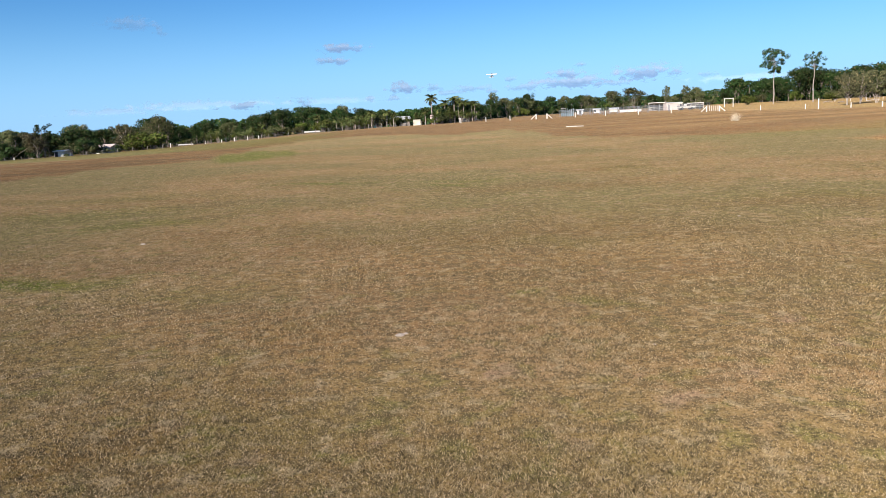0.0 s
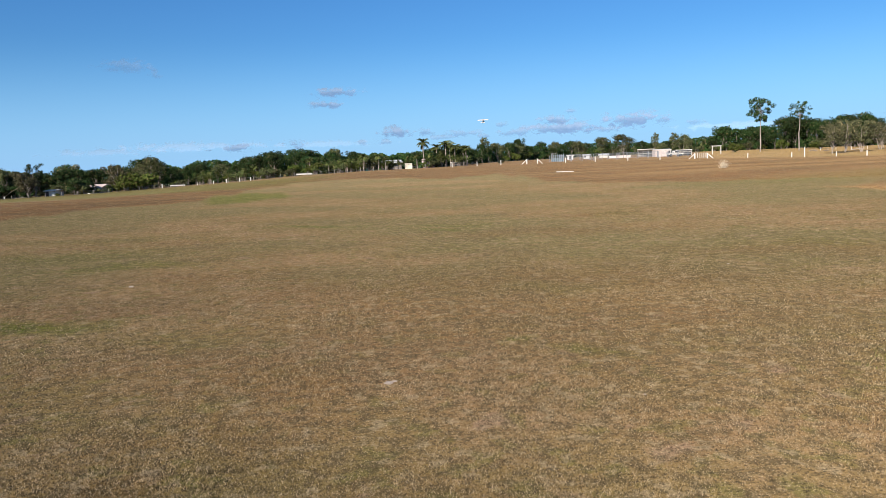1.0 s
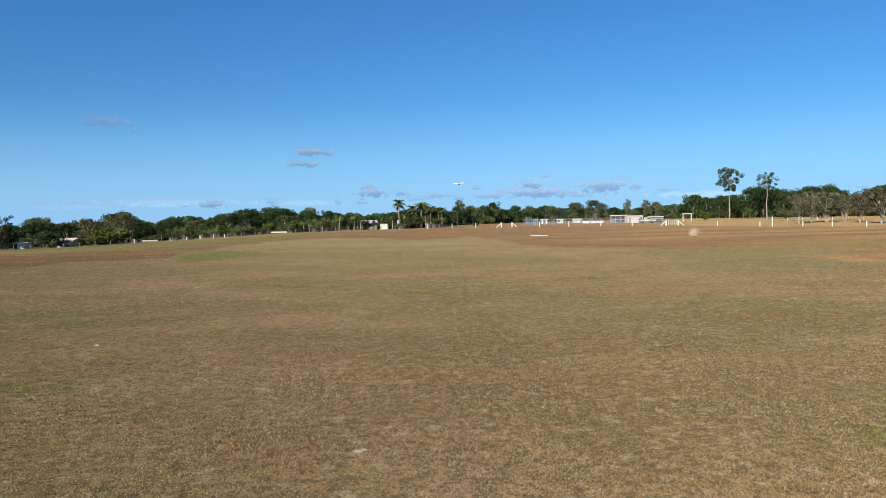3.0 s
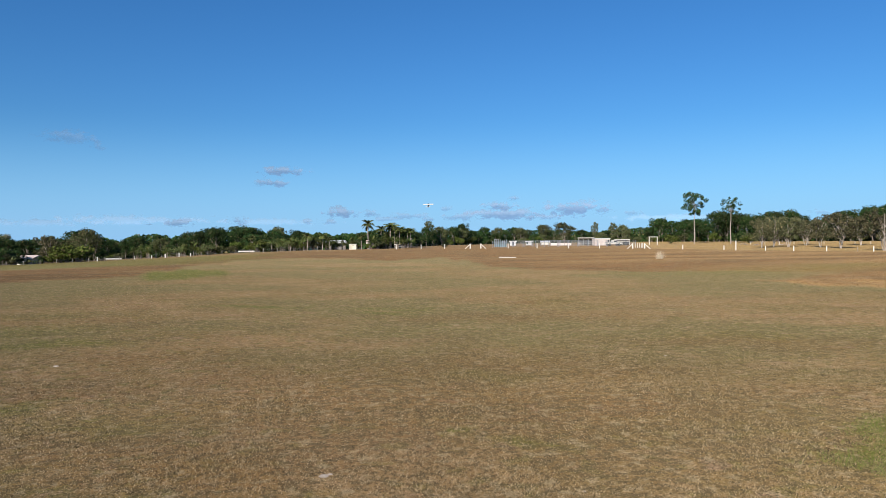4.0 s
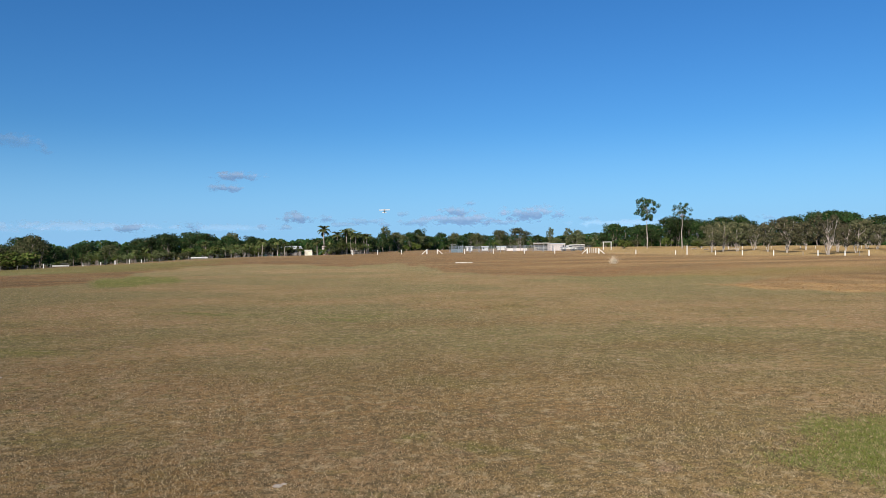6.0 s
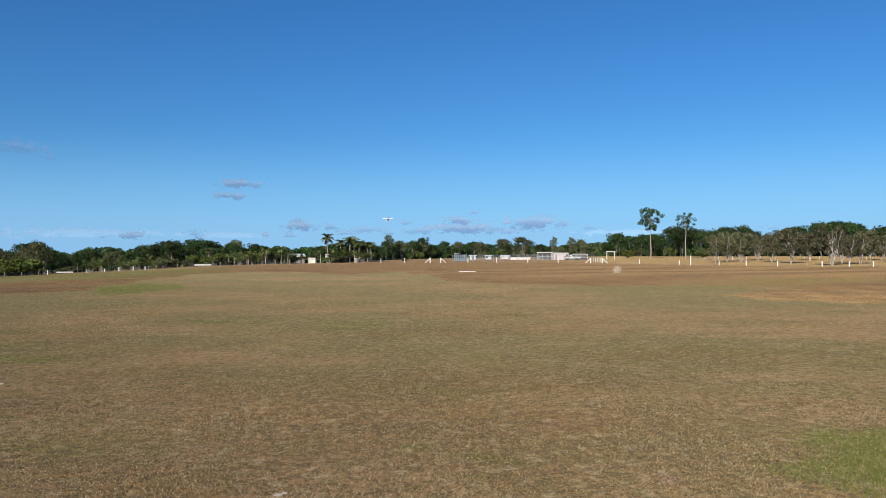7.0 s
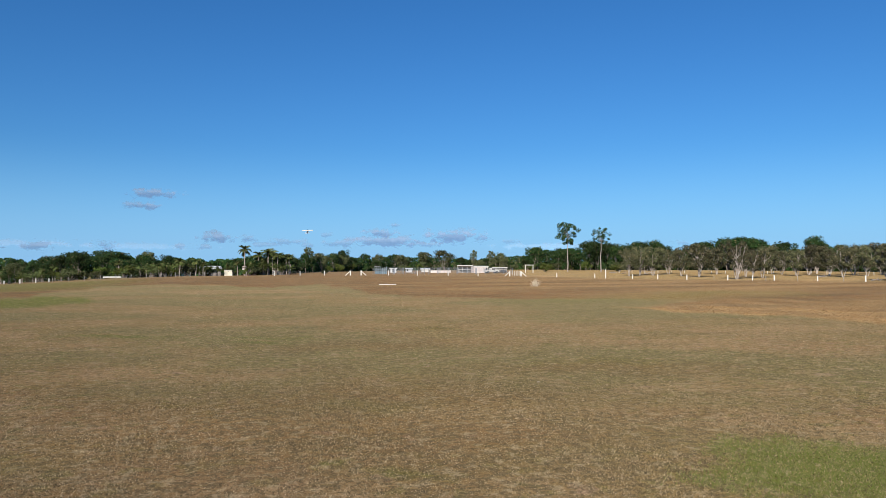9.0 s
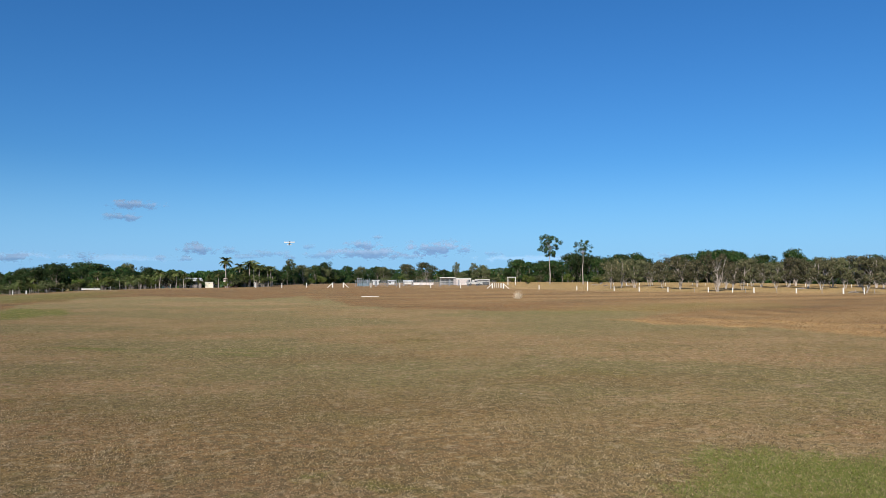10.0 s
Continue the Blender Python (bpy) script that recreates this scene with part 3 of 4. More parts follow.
def clump_palm(seed, height, fronds=30):
    """A low palm: arching fronds from a cluster of short stems."""
    g = np.random.default_rng(seed)
    root = new("palm")
    stems, vs, fs = [], [], []
    for k in range(4):
        foot = Vector((g.normal() * 0.35, g.normal() * 0.35, -0.2))
        top = foot + Vector((g.normal() * 0.2, g.normal() * 0.2, height * g.uniform(0.35, 0.7)))
        stems.append((bend(foot, top, g, 4, 0.02), [0.09, 0.07, 0.06, 0.05]))
        for i in range(fronds // 4):
            a, tilt = g.uniform(0, 6.28), g.uniform(0.15, 1.35)
            out, side = Vector((math.cos(a), math.sin(a), 0)), Vector((-math.sin(a), math.cos(a), 0))
            d = (out * math.cos(tilt) + Vector((0, 0, math.sin(tilt)))).normalized()
            ln, p = height * g.uniform(0.38, 0.6), Vector(top)
            for s in range(7):
                nxt = p + d * ln / 7
                wl = ln * 0.26 * math.sin(math.pi * (s + 1.3) / 8.5)
                for sg in (-1, 1):
                    tip = p + side * sg * wl + d * wl * 0.7 - Vector((0, 0, wl * g.uniform(0.2, 0.6)))
                    n = len(vs)
                    vs += [p, p + d * ln * 0.09, tip]
                    fs.append((n, n + 1, n + 2))
                d = (d - Vector((0, 0, 0.16))).normalized()
                p = nxt
    part("trunk", limbs_mesh("trunk", stems, M_BARK, 5), root)
    part("crown", raw_mesh("crown", [tuple(v) for v in vs], fs, M_PALM), root)
    root["h"] = height
    return tagged(root, "low clumping palm with arching green fronds", "palm")


def shrub(seed, height, spread, leaves, name="shrub", label="", leaf=0.2):
    g = np.random.default_rng(seed)
    root = new(name)
    tips = [(g.normal() * spread * 0.22, g.normal() * spread * 0.22, height * g.uniform(0.25, 0.8)) for _ in range(12)]
    part("trunk", limbs_mesh("trunk", [(bend((g.normal() * 0.1, g.normal() * 0.1, -0.2), t, g, 3), [0.06, 0.04, 0.02]) for t in tips], M_BARK, 5), root)
    part("crown", clumps_mesh("crown", tips, g.uniform(0.16, 0.28, 12) * spread, 90, leaf, leaves, g, 0.85, 0), root)
    root["h"] = height
    return tagged(root, label, "shrub")


class Stand:
    """One kind of tree, set out again and again."""
    def __init__(self, made):
        self.made, self.used = made, False

    def put(self, at, height, turn, wide=1.0, label="", group=""):
        k = height / self.made["h"]
        m = Matrix.LocRotScale(at, Euler((0, 0, turn)), (k * wide, k * wide, k))
        if not self.used:
            self.made.matrix_basis, self.used, ob = m, True, self.made
        else:
            ob = copy_thing(self.made, Matrix.Identity(4))
            ob.matrix_basis = m
        return tagged(ob, label, group=group)


WOOD_LABEL = "dark green gum tree at the edge of the wood"
GUMS = [Stand(tree(100 + i, 12, 8.5 + i % 3, 0.10, 14, 112, 0.31, M_GUM, M_BARK, "gum_tree", clump_r=1.9, top_heavy=1.8, label=WOOD_LABEL)) for i in range(5)]
OLIVES = [Stand(tree(120 + i, 11, 8.5, 0.10, 14, 105, 0.28, M_OLIVE, M_BARK, "gum_tree", clump_r=1.75, top_heavy=1.5, stems=1 + i, label="grey-green gum tree at the edge of the wood")) for i in range(3)]
THIN = [Stand(tree(140 + i, 13, 5.6, 0.45, 24, 60, 0.22, M_GUM, M_BARK, "gum_tree", clump_r=0.9, label="slender gum tree with an open crown")) for i in range(3)]
PAPERS = [Stand(tree(160 + i, 8, 6.8, 0.30, 30, 105, 0.20, M_PAPER, M_PAPERBARK, "paperbark_tree", stems=3 + i % 2, trunk_r=0.125, clump_r=1.1, label="pale-stemmed paperbark tree with a thin grey-green crown")) for i in range(4)]
BUSHES = [Stand(shrub(180 + i, 3, 4, (M_OLIVE, M_BRIGHT, M_GUM)[i], label="rounded green bush at the wood's edge")) for i in range(3)]
PALMS = [Stand(palm(200 + i, 7, 2.7, 22, label="green palm in the garden by the house")) for i in range(3)]

CLUMPS = [Stand(clump_palm(230 + i, 4.0)) for i in range(3)]

# tops of the wood by bearing, in units of UNIT per radian above eye level
TOP_B = [-36, -31, -29.4, -27.7, -26.6, -25.5, -24.7, -23.8, -22.7, -21.5, -20.5, -19.5, -18.3, -17.3, -16.3, -15.1, -14.2, -13, -12.2, -10.5, -9.6, -8.5, -7.6, -6.5, -4.7, -3.5, -0.8, 1.2, 2.5, 4.9, 6.3, 7.4, 9.7, 11.6, 13.9, 15.9, 17.5, 18.9, 20.6, 21.8, 23.1, 24.3, 26.4, 28.5, 29.5, 30.5, 31.7, 32.8, 33.6, 34.8, 36.1, 36.7, 38.1, 38.8, 40.6, 42, 43.3, 44.3, 45.5, 52]
TOP_E = [20, 20, 20, 12, 8, 24, 12, 16, 22, 18, 33, 22, 14, 27, 30, 24, 24, 32, 31, 35, 37, 35, 35, 27, 32, 26, 31, 32, 31, 31, 33, 29, 33, 33, 33, 27, 31, 32, 41, 44, 47, 53, 53, 50, 56, 42, 53, 50, 54, 63, 63, 49, 46, 48, 52, 47, 48, 50, 47, 48]


def wood():
    g = np.random.default_rng(31)
    b = -36.0
    while b < 51:
        edge = float(np.interp(b, BEAR, WOOD_R))
        for row in range(2):
            bb = b + g.uniform(-0.5, 0.5)
            if (row == 0 and (-24.7 < bb < -22.9 or -27.7 < bb < -26.1 or -3.9 < bb < -1.5)) or -3.9 < bb < -2.5 or -5.2 < bb < -4.6:
                continue
            r = edge + row * 11 + g.uniform(0, 7)
            at = place(bb, r)
            top = float(np.interp(bb, TOP_B, TOP_E)) * (1.0, 0.95, 0.95)[row] * g.uniform(0.62, 1.2)
            if row == 0:
                top *= g.uniform(0.7, 1.0)
            height = max(3.0, EYE_Z + top * r / UNIT - at.z)
            pick = g.uniform()
            left_grey = bb < -18 or 12 < bb < 20
            kind = OLIVES if pick < (0.45 if left_grey else 0.15) else THIN if pick > 0.95 else GUMS
            kind[int(g.integers(len(kind)))].put(at, height, g.uniform(0, 6.28), g.uniform(0.85, 1.35), group="trees of the wood")
        if g.uniform() < 0.9 and not (-24.7 < b < -22.9 or -27.7 < b < -26.1 or -3.9 < b < -1.5):
            at = place(b + g.uniform(-0.5, 0.5), edge - g.uniform(0, 4))
            BUSHES[int(g.integers(3))].put(at, g.uniform(1.6, 3.6), g.uniform(0, 6.28), group="bushes at the wood's edge")
        b += 4.4 / edge * 57.3


def far_wood():
    """The depth of the wood behind its edge, one mass of foliage."""
    g = np.random.default_rng(5)
    n = 95000
    b = g.uniform(-37, 52, n)
    edge = np.interp(b, BEAR, WOOD_R)
    r = edge + 15 + g.uniform(0, 26, n)
    x, y = r * np.sin(np.radians(b)), r * np.cos(np.radians(b))
    z0 = land(x, y)
    top = EYE_Z + np.interp(b, TOP_B, TOP_E) * np.where((b > 4) & (b < 20), 0.82, 0.74) * r / UNIT + 0.9 * np.sqrt(np.abs(np.sin(b * 1.9))) + 0.6 * np.sqrt(np.abs(np.sin(b * 4.7 + 1))) - 1.0
    z = z0 + (top - z0) * g.uniform(0, 1, n)
    v, f = leaf_quads(np.stack([x, y, z], 1), g.uniform(0.3, 0.6, n) * np.where(z - z0 < 3.5, 1.6, 1.0), g)
    return tagged(new("woodland", raw_mesh("woodland", v, f, M_GUM)), "dense dark green woodland behind the paddocks", "woodland", kind="stuff")


def undergrowth():
    """Garden shrubs under the palms and low growth along the left boundary."""
    g = np.random.default_rng(77)
    for i in range(46):
        b = g.uniform(-9.5, 3.4) if i < 34 else g.uniform(-31, -10)
        if -3.4 < b < -1.5 or -5.2 < b < -4.6 or -24.5 < b < -22.9 or -27.5 < b < -26.2:
            continue
        at = place(b, float(np.interp(b, BEAR, WOOD_R)) + g.uniform(0, 6))
        BUSHES[int(g.choice([2, 2, 0, 1]))].put(at, g.uniform(1.6, 3.4), g.uniform(0, 6.28), g.uniform(0.9, 1.4), group="bushes at the wood's edge")


wood()
undergrowth()
far_wood()

# single trees that stand out
tall_a = Stand(tree(301, 19, 9.0, 0.52, 42, 85, 0.22, M_GUM, M_PALE_BARK, "gum_tree", trunk_r=0.17, crook=0.008, clump_r=0.95, label="tall gum tree with a bare pale trunk"))
tall_a.put(place(23.25, 262), 18.3, 0.4)
tall_b = Stand(tree(302, 17, 7.0, 0.60, 34, 45, 0.20, M_GUM, M_PALE_BARK, "gum_tree", trunk_r=0.18, crook=0.006, clump_r=0.8, label="tall slender gum tree with a sparse crown"))
tall_b.put(place(25.7, 255), 16.0, 2.0)
for b, r, h in ((28.75, 268, 10.5), (29.0, 270, 10.8)):
    THIN[0].put(place(b, r), h, b)
for i, (b, r, h) in enumerate(((0.4, 224, 5.4), (1.4, 226, 5.8), (2.2, 224, 5.2), (2.9, 228, 4.8), (-0.4, 226, 4.6))):
    GUMS[i].put(place(b, r), h, 1.3 * i, 1.1)
for i, (b, r, h, w) in enumerate(((34.5, 284, 11.8, 1.0), (35.3, 287, 12.2, 1.0), (36.0, 284, 11.6, 0.9), (29.6, 282, 10.9, 0.9), (33.2, 286, 10.6, 0.9))):
    GUMS[i].put(place(b, r), h, 1.1 * i, w, group="trees of the wood")
PAPER_ROW = [(27.71, 195, 7.2, 0.9), (28.44, 205, 8.0, 1.0), (29.41, 205, 7.6, 1.0), (31.4, 200, 7.6, 0.8), (32.57, 188, 8.3, 1.0), (36.11, 178, 6.4, 0.7), (36.81, 180, 7.4, 0.9), (38.96, 200, 6.6, 1.0),
             (38.0, 215, 6.4, 1.0), (40.9, 200, 7.5, 1.0), (41.75, 190, 6.8, 1.1), (43.17, 205, 7.6, 0.9), (44.35, 160, 7.2, 1.15), (45.4, 200, 7.0, 1.0), (46.6, 190, 7.5, 1.0),
             (37.4, 225, 7.4, 1.1), (39.7, 215, 7.8, 1.0), (40.2, 232, 8.2, 1.1), (42.4, 215, 8.0, 1.1), (44.0, 228, 8.6, 1.1), (45.0, 216, 8.0, 1.1), (33.8, 218, 7.6, 1.1), (30.5, 222, 7.2, 1.1), (35.7, 190, 7.6, 0.9)]
for i, (b, r, h, w) in enumerate(PAPER_ROW):
    PAPERS[i % 4].put(place(b, r), h, 1.7 * i, w, group="paperbark trees in the paddock")
ghost = Stand(tree(171, 8.5, 6.2, 0.28, 36, 95, 0.16, M_PAPER, M_PAPERBARK, "paperbark_tree", stems=4, trunk_r=0.12, clump_r=0.8, label="white-limbed paperbark tree with a sparse crown"))
ghost.put(place(35.13, 168), 8.6, 1.2, 0.95, group="paperbark trees in the paddock")
spire = Stand(tree(310, 11, 4.4, 0.10, 30, 70, 0.26, M_OLIVE, M_BARK, "she_oak", clump_r=1.05, label="narrow dark she-oak above the roadside trees"))
spire.put(place(3.83, 300), 10.6, 0.0)
spire.put(place(17.5, 330), 9.0, 1.0)
spire.put(place(16.2, 335), 9.6, 2.2, 0.75)
GUMS[1].put(place(6.32, 330), 9.6, 0.5, 0.7)
OLIVES[1].put(place(13.9, 300), 8.6, 0.5, 1.2)
OLIVES[0].put(place(-20.4, 244), 9.8, 2.5, 0.9)
for b, r, h, w, k in ((-25.35, 238, 5.0, 1.2, 0), (-24.6, 240, 4.2, 1.2, 2), (-26.0, 252, 7.5, 1.2, 3), (-24.0, 253, 7.2, 1.3, 4), (-27.4, 254, 7.4, 1.3, 1)):
    GUMS[k].put(place(b, r), h, b, w)
BUSHES[0].put(place(-23.95, 239), 1.5, 0.4, 1.1)
THIN[1].put(place(-27.7, 240), 10.2, 2.5, 1.1)
PAPERS[2].put(place(-28.1, 238), 7.6, 2.0, 1.2)
PAPERS[1].put(place(-25.5, 262), 9.4, 1.0, 0.9)
PAPERS[0].put(place(-22.7, 246), 8.2, 1.0, 1.1)
for b, r, h, w, k in ((-21.5, 241, 5.2, 1.4, 1), (-20.9, 240, 4.8, 1.4, 1), (-22.0, 240, 4.2, 1.3, 1), (-25.2, 240, 3.9, 1.1, 0), (-22.5, 240, 3.2, 1.0, 1), (-29.8, 244, 5.0, 1.3, 2), (-24.3, 238, 1.2, 1.2, 0), (-23.1, 239, 2.2, 1.0, 2), (-24.75, 238.5, 2.6, 1.1, 0), (-26.4, 237, 0.9, 1.2, 1), (-28.4, 238, 2.0, 1.0, 2), (-12.4, 228, 3.4, 1.3, 0), (21.6, 262, 3.2, 1.2, 1), (27.0, 262, 2.8, 1.4, 1), (5.0, 215, 1.2, 1.0, 0)):
    BUSHES[k].put(place(b, r), h, b * 3, w)
PALM_ROW = [(-5.9, 212, 3.4, 1.2), (-6.7, 212, 3.0, 1.2), (-2.7, 213, 2.8, 1.2), (-4.0, 212, 2.8, 1.2), (-0.3, 213, 3.2, 1.2), (0.6, 214, 4.2, 1.1), (-0.8, 212, 6.9, 1.1), (0.9, 216, 6.3, 1.3), (1.6, 216, 5.4, 1.3), (0.2, 220, 5.6, 1.3), (1.2, 220, 5.9, 1.3), (0.5, 216, 4.6, 1.3), (2.4, 218, 4.8, 1.3), (-1.5, 216, 3.8, 1.0), (-2.0, 214, 3.4, 1.1), (-3.3, 214, 3.2, 1.1), (-4.3, 214, 4.0, 1.0), (-5.5, 214, 4.4, 1.0), (-6.3, 214, 4.2, 1.0), (-7.0, 215, 4.0, 1.0), (-4.9, 213, 3.6, 1.1), (-3.9, 218, 4.6, 1.0), (2.2, 222, 5.0, 1.1), (-15.9, 230, 4.0, 0.9), (-15.2, 228, 3.2, 1.0), (-14.4, 226, 3.0, 1.0), (-16.9, 232, 4.4, 0.8), (-12.9, 224, 2.4, 1.0), (-8.9, 212, 2.6, 1.0)]
for i, (b, r, h, w) in enumerate(PALM_ROW):
    if h < 4.7:
        CLUMPS[i % 3].put(place(b, r), h, 2.1 * i, w, group="palms in the garden")
    else:
        PALMS[i % 3].put(place(b, r), h, 2.1 * i, w * 0.74 * (7 / h) ** 0.3, group="palms in the garden")
g_palm = np.random.default_rng(12)
for i, b in enumerate((-9.3, -8.6, -7.9, -7.5, -6.9, -6.2, -5.6, -5.3, -4.2, -3.7, -1.3, 1.9, 2.5, -14.0, -13.2, -16.4)):
    r = float(np.interp(b, BEAR, WOOD_R)) - g_palm.uniform(1, 4)
    PALMS[i % 3].put(place(b, r), g_palm.uniform(2.5, 4.0), 1.7 * i, g_palm.uniform(0.9, 1.2), group="palms in the garden")
for i in range(26):
    b = g_palm.uniform(-8.0, 3.0)
    if not (-3.6 < b < -1.5 or -5.2 < b < -4.6):
        CLUMPS[i % 3].put(place(b, g_palm.uniform(209, 215)), g_palm.uniform(2.4, 4.2), 1.9 * i, 1.1, group="palms in the garden")
for b, h in ((-3.55, 2.9), (-2.62, 2.6), (-3.0, 1.9)):
    CLUMPS[0].put(place(b, 211), h, b * 9, 1.0, group="palms in the garden")
for i in range(8):
    CLUMPS[i % 3].put(place(g_palm.uniform(-17.5, -12.5), g_palm.uniform(228, 236)), g_palm.uniform(2.2, 3.6), 2.3 * i, 1.0, group="palms in the garden")

# ---- fences ----
def fence_post(name, height, w, material, label, slant=0.0):
    bm = bmesh.new()
    w *= 0.8
    box(bm, -w / 2, w / 2, -w / 2, w / 2, -0.3, height)
    return bm_mesh(name, bm, material, 0.015)


def fence(spots, label, name="fence", wires=(0.35, 0.7, 1.05)):
    """Posts at (bearing, height, width, material) along the boundary, with wires strung between."""
    root = tagged(new(name), label, "fence")
    meshes, line = {}, []
    for b, height, w, material in spots:
        at = place(b, float(np.interp(b, BEAR, FENCE_R)))
        line.append(at)
        key = (height, w, material.name)
        if key not in meshes:
            meshes[key] = fence_post("post", height, w, material, "")
        part("post", meshes[key], root, "white-painted post" if material is M_WHITE else "weathered grey post", Matrix.LocRotScale(at, Euler((0, 0, radians(-b))), None))
    for z in wires:
        bm = bmesh.new()
        for a, c in zip(line, line[1:]):
            bar(bm, a + Vector((0, 0, z)), c + Vector((0, 0, z)), 0.006)
        part("wire", bm_mesh("wire", bm, M_STEEL), root)
    return root


RIGHT_POSTS = [(1.33, 1.15, 0.2), (3.2, 1.15, 0.2), (4.99, 1.15, 0.22), (9.78, 1.2, 0.22), (11.95, 1.22, 0.22), (14.29, 1.2, 0.22), (16.55, 1.2, 0.22), (22.45, 1.0, 0.22), (25.24, 1.0, 0.22), (26.03, 2.05, 0.24), (27.95, 1.0, 0.2),
               (29.74, 1.05, 0.24), (31.76, 1.08, 0.24), (34.52, 1.05, 0.24), (36.14, 0.95, 0.24), (37.54, 1.05, 0.26), (40.23, 1.0, 0.26), (43.08, 1.1, 0.3), (44.3, 1.15, 0.2), (46.2, 1.1, 0.24), (48.5, 1.1, 0.24)]
fence([(b, h, w, M_WHITE) for b, h, w in RIGHT_POSTS], "paddock fence of white-painted posts and wire")
left_spots = [(-33 + i * 0.98, 1.05, 0.16, M_GREYWOOD) for i in range(34)]
left_spots += [(b, h, 0.34, M_WHITE) for b, h in ((-29.5, 0.9), (-19.72, 1.25), (-17.33, 1.0), (-16.22, 0.9), (-15.31, 1.1), (-14.39, 1.15), (-13.61, 0.95))]
left_spots.sort(key=lambda spot: spot[0])
fence(left_spots, "boundary fence of weathered posts and wire along the trees")
fence([(b, 0.9, 0.12, M_GREYWOOD) for b in (33.6, 37.0, 39.0, 41.8, 44.9, 45.8)], "short grey stakes of an old fence line", wires=())


def strainer(b, r, side):
    """A white end post with a stay running down to the ground."""
    root = tagged(new("strainer_post"), "white strainer post with a diagonal stay", "fence post", group="strainer posts")
    bm = bmesh.new()
    box(bm, -0.13, 0.13, -0.13, 0.13, -0.3, 1.2)
    part("post", bm_mesh("post", bm, M_WHITE, 0.02), root)
    bm = bmesh.new()
    bar(bm, (0.1 * side, 0, 1.0), (1.25 * side, 0.1, -0.05), 0.16)
    part("stay", bm_mesh("stay", bm, M_WHITE, 0.01), root)
    root.matrix_basis = Matrix.LocRotScale(place(b, r), Euler((0, 0, radians(-b))), None)


for b, r, side in ((6.92, 184, -1), (7.72, 184, 1), (18.94, 178, -1), (19.79, 178, 1)):
    strainer(b, r, side)
for b in (19.12, 19.28, 19.42, 19.55, 19.64, 19.75):
    part_post = tagged(new("white_post", fence_post("white_post", 1.15, 0.13, M_WHITE, "")), "short white-painted post beside the gate", "post", group="posts beside the gate")
    part_post.matrix_basis = Matrix.Translation(place(b, 186 + b % 0.3 * 10))


def white_rail(b0, b1, r, height):
    """A low white arena rail on posts."""
    root = tagged(new("arena_rail"), "white wooden rail on low posts", "rail")
    a, c = place(b0, r), place(b1, r)
    d = c - a
    root.matrix_basis = Matrix.LocRotScale(a, Euler((0, 0, math.atan2(d.y, d.x))), None)
    ln = math.hypot(d.x, d.y)
    part("rail", block("rail", -0.1, ln + 0.1, -0.06, 0.06, height - 0.34, height, M_WHITE, 0.01), root)
    for x in (0.05, ln * 0.5, ln - 0.05):
        part("post", block("post", x - 0.08, x + 0.08, 0.065, 0.2, -0.6, height - 0.02, M_GREYWOOD, 0.01), root)


white_rail(-19.17, -18.2, 233, 0.7)
white_rail(-10.28, -9.17, 210, 0.7)


# ---- buildings ----
def house(name, b, r, wide, deep, wall_h, roof_h, wall, roof, label, turn=0.0, openings=(), hip=False, sink=0.0, eave=0.35):
    """Walls, a pitched roof with eaves, doors and windows let into the front."""
    root = tagged(new(name), label, "building")
    root.matrix_basis = Matrix.LocRotScale(place(b, r, -sink), Euler((0, 0, radians(-b + turn))), None)
    w, d = wide / 2, deep / 2
    bm = bmesh.new()
    box(bm, -w, w, -d, d, -0.5, wall_h)
    part("wall", bm_mesh("wall", bm, wall), root)
    bm = bmesh.new()
    e = eave
    low = [bm.verts.new(p) for p in ((-w - e, -d - e, wall_h), (w + e, -d - e, wall_h), (w + e, d + e, wall_h), (-w - e, d + e, wall_h))]
    q = 0.45 if hip else 1.0
    ridge = [bm.verts.new((-(w + e) * q, 0, wall_h + roof_h)), bm.verts.new(((w + e) * q, 0, wall_h + roof_h))]
    for f in ((low[0], low[1], ridge[1], ridge[0]), (low[2], low[3], ridge[0], ridge[1]), (low[1], low[2], ridge[1]), (low[3], low[0], ridge[0]), (low[3], low[2], low[1], low[0])):
        bm.faces.new(f)
    bmesh.ops.translate(bm, verts=bm.verts, vec=(0, 0, 0.06))
    part("roof", bm_mesh("roof", bm, roof), root)
    part("fascia", block("fascia", -w - e, w + e, -d - e - 0.03, -d - e + 0.03, wall_h - 0.12, wall_h + 0.055, M_WHITE), root)
    for x0, x1, z0, z1, kind in openings:
        win = part(kind, block(kind, x0, x1, -d - 0.05, -d + 0.02, z0, z1, M_WHITE), root)
        # doors get a near-black sheet that stands in for the shade inside
        part("pane", block("pane", x0 + 0.06, x1 - 0.06, -d - 0.058, -d - 0.03, z0 + 0.06, z1 - 0.06, M_GLASS if kind == "window" else M_SHADE), win)
    return root


house("cottage", -23.75, 245, 5.0, 4.6, 1.7, 0.8, M_WHITE, M_ROOF_PINK, "low white cottage with a faded roof among trees", -38, ((-2.6, -1.5, 0.9, 1.9, "window"), (0.6, 1.5, 0.0, 2.0, "door")))
house("shed", -26.55, 242, 3.4, 3.4, 1.6, 0.25, M_WHITE, M_ROOF, "small white shed under the trees", -40, ((-1.6, -0.4, 0.0, 1.5, "door"),))
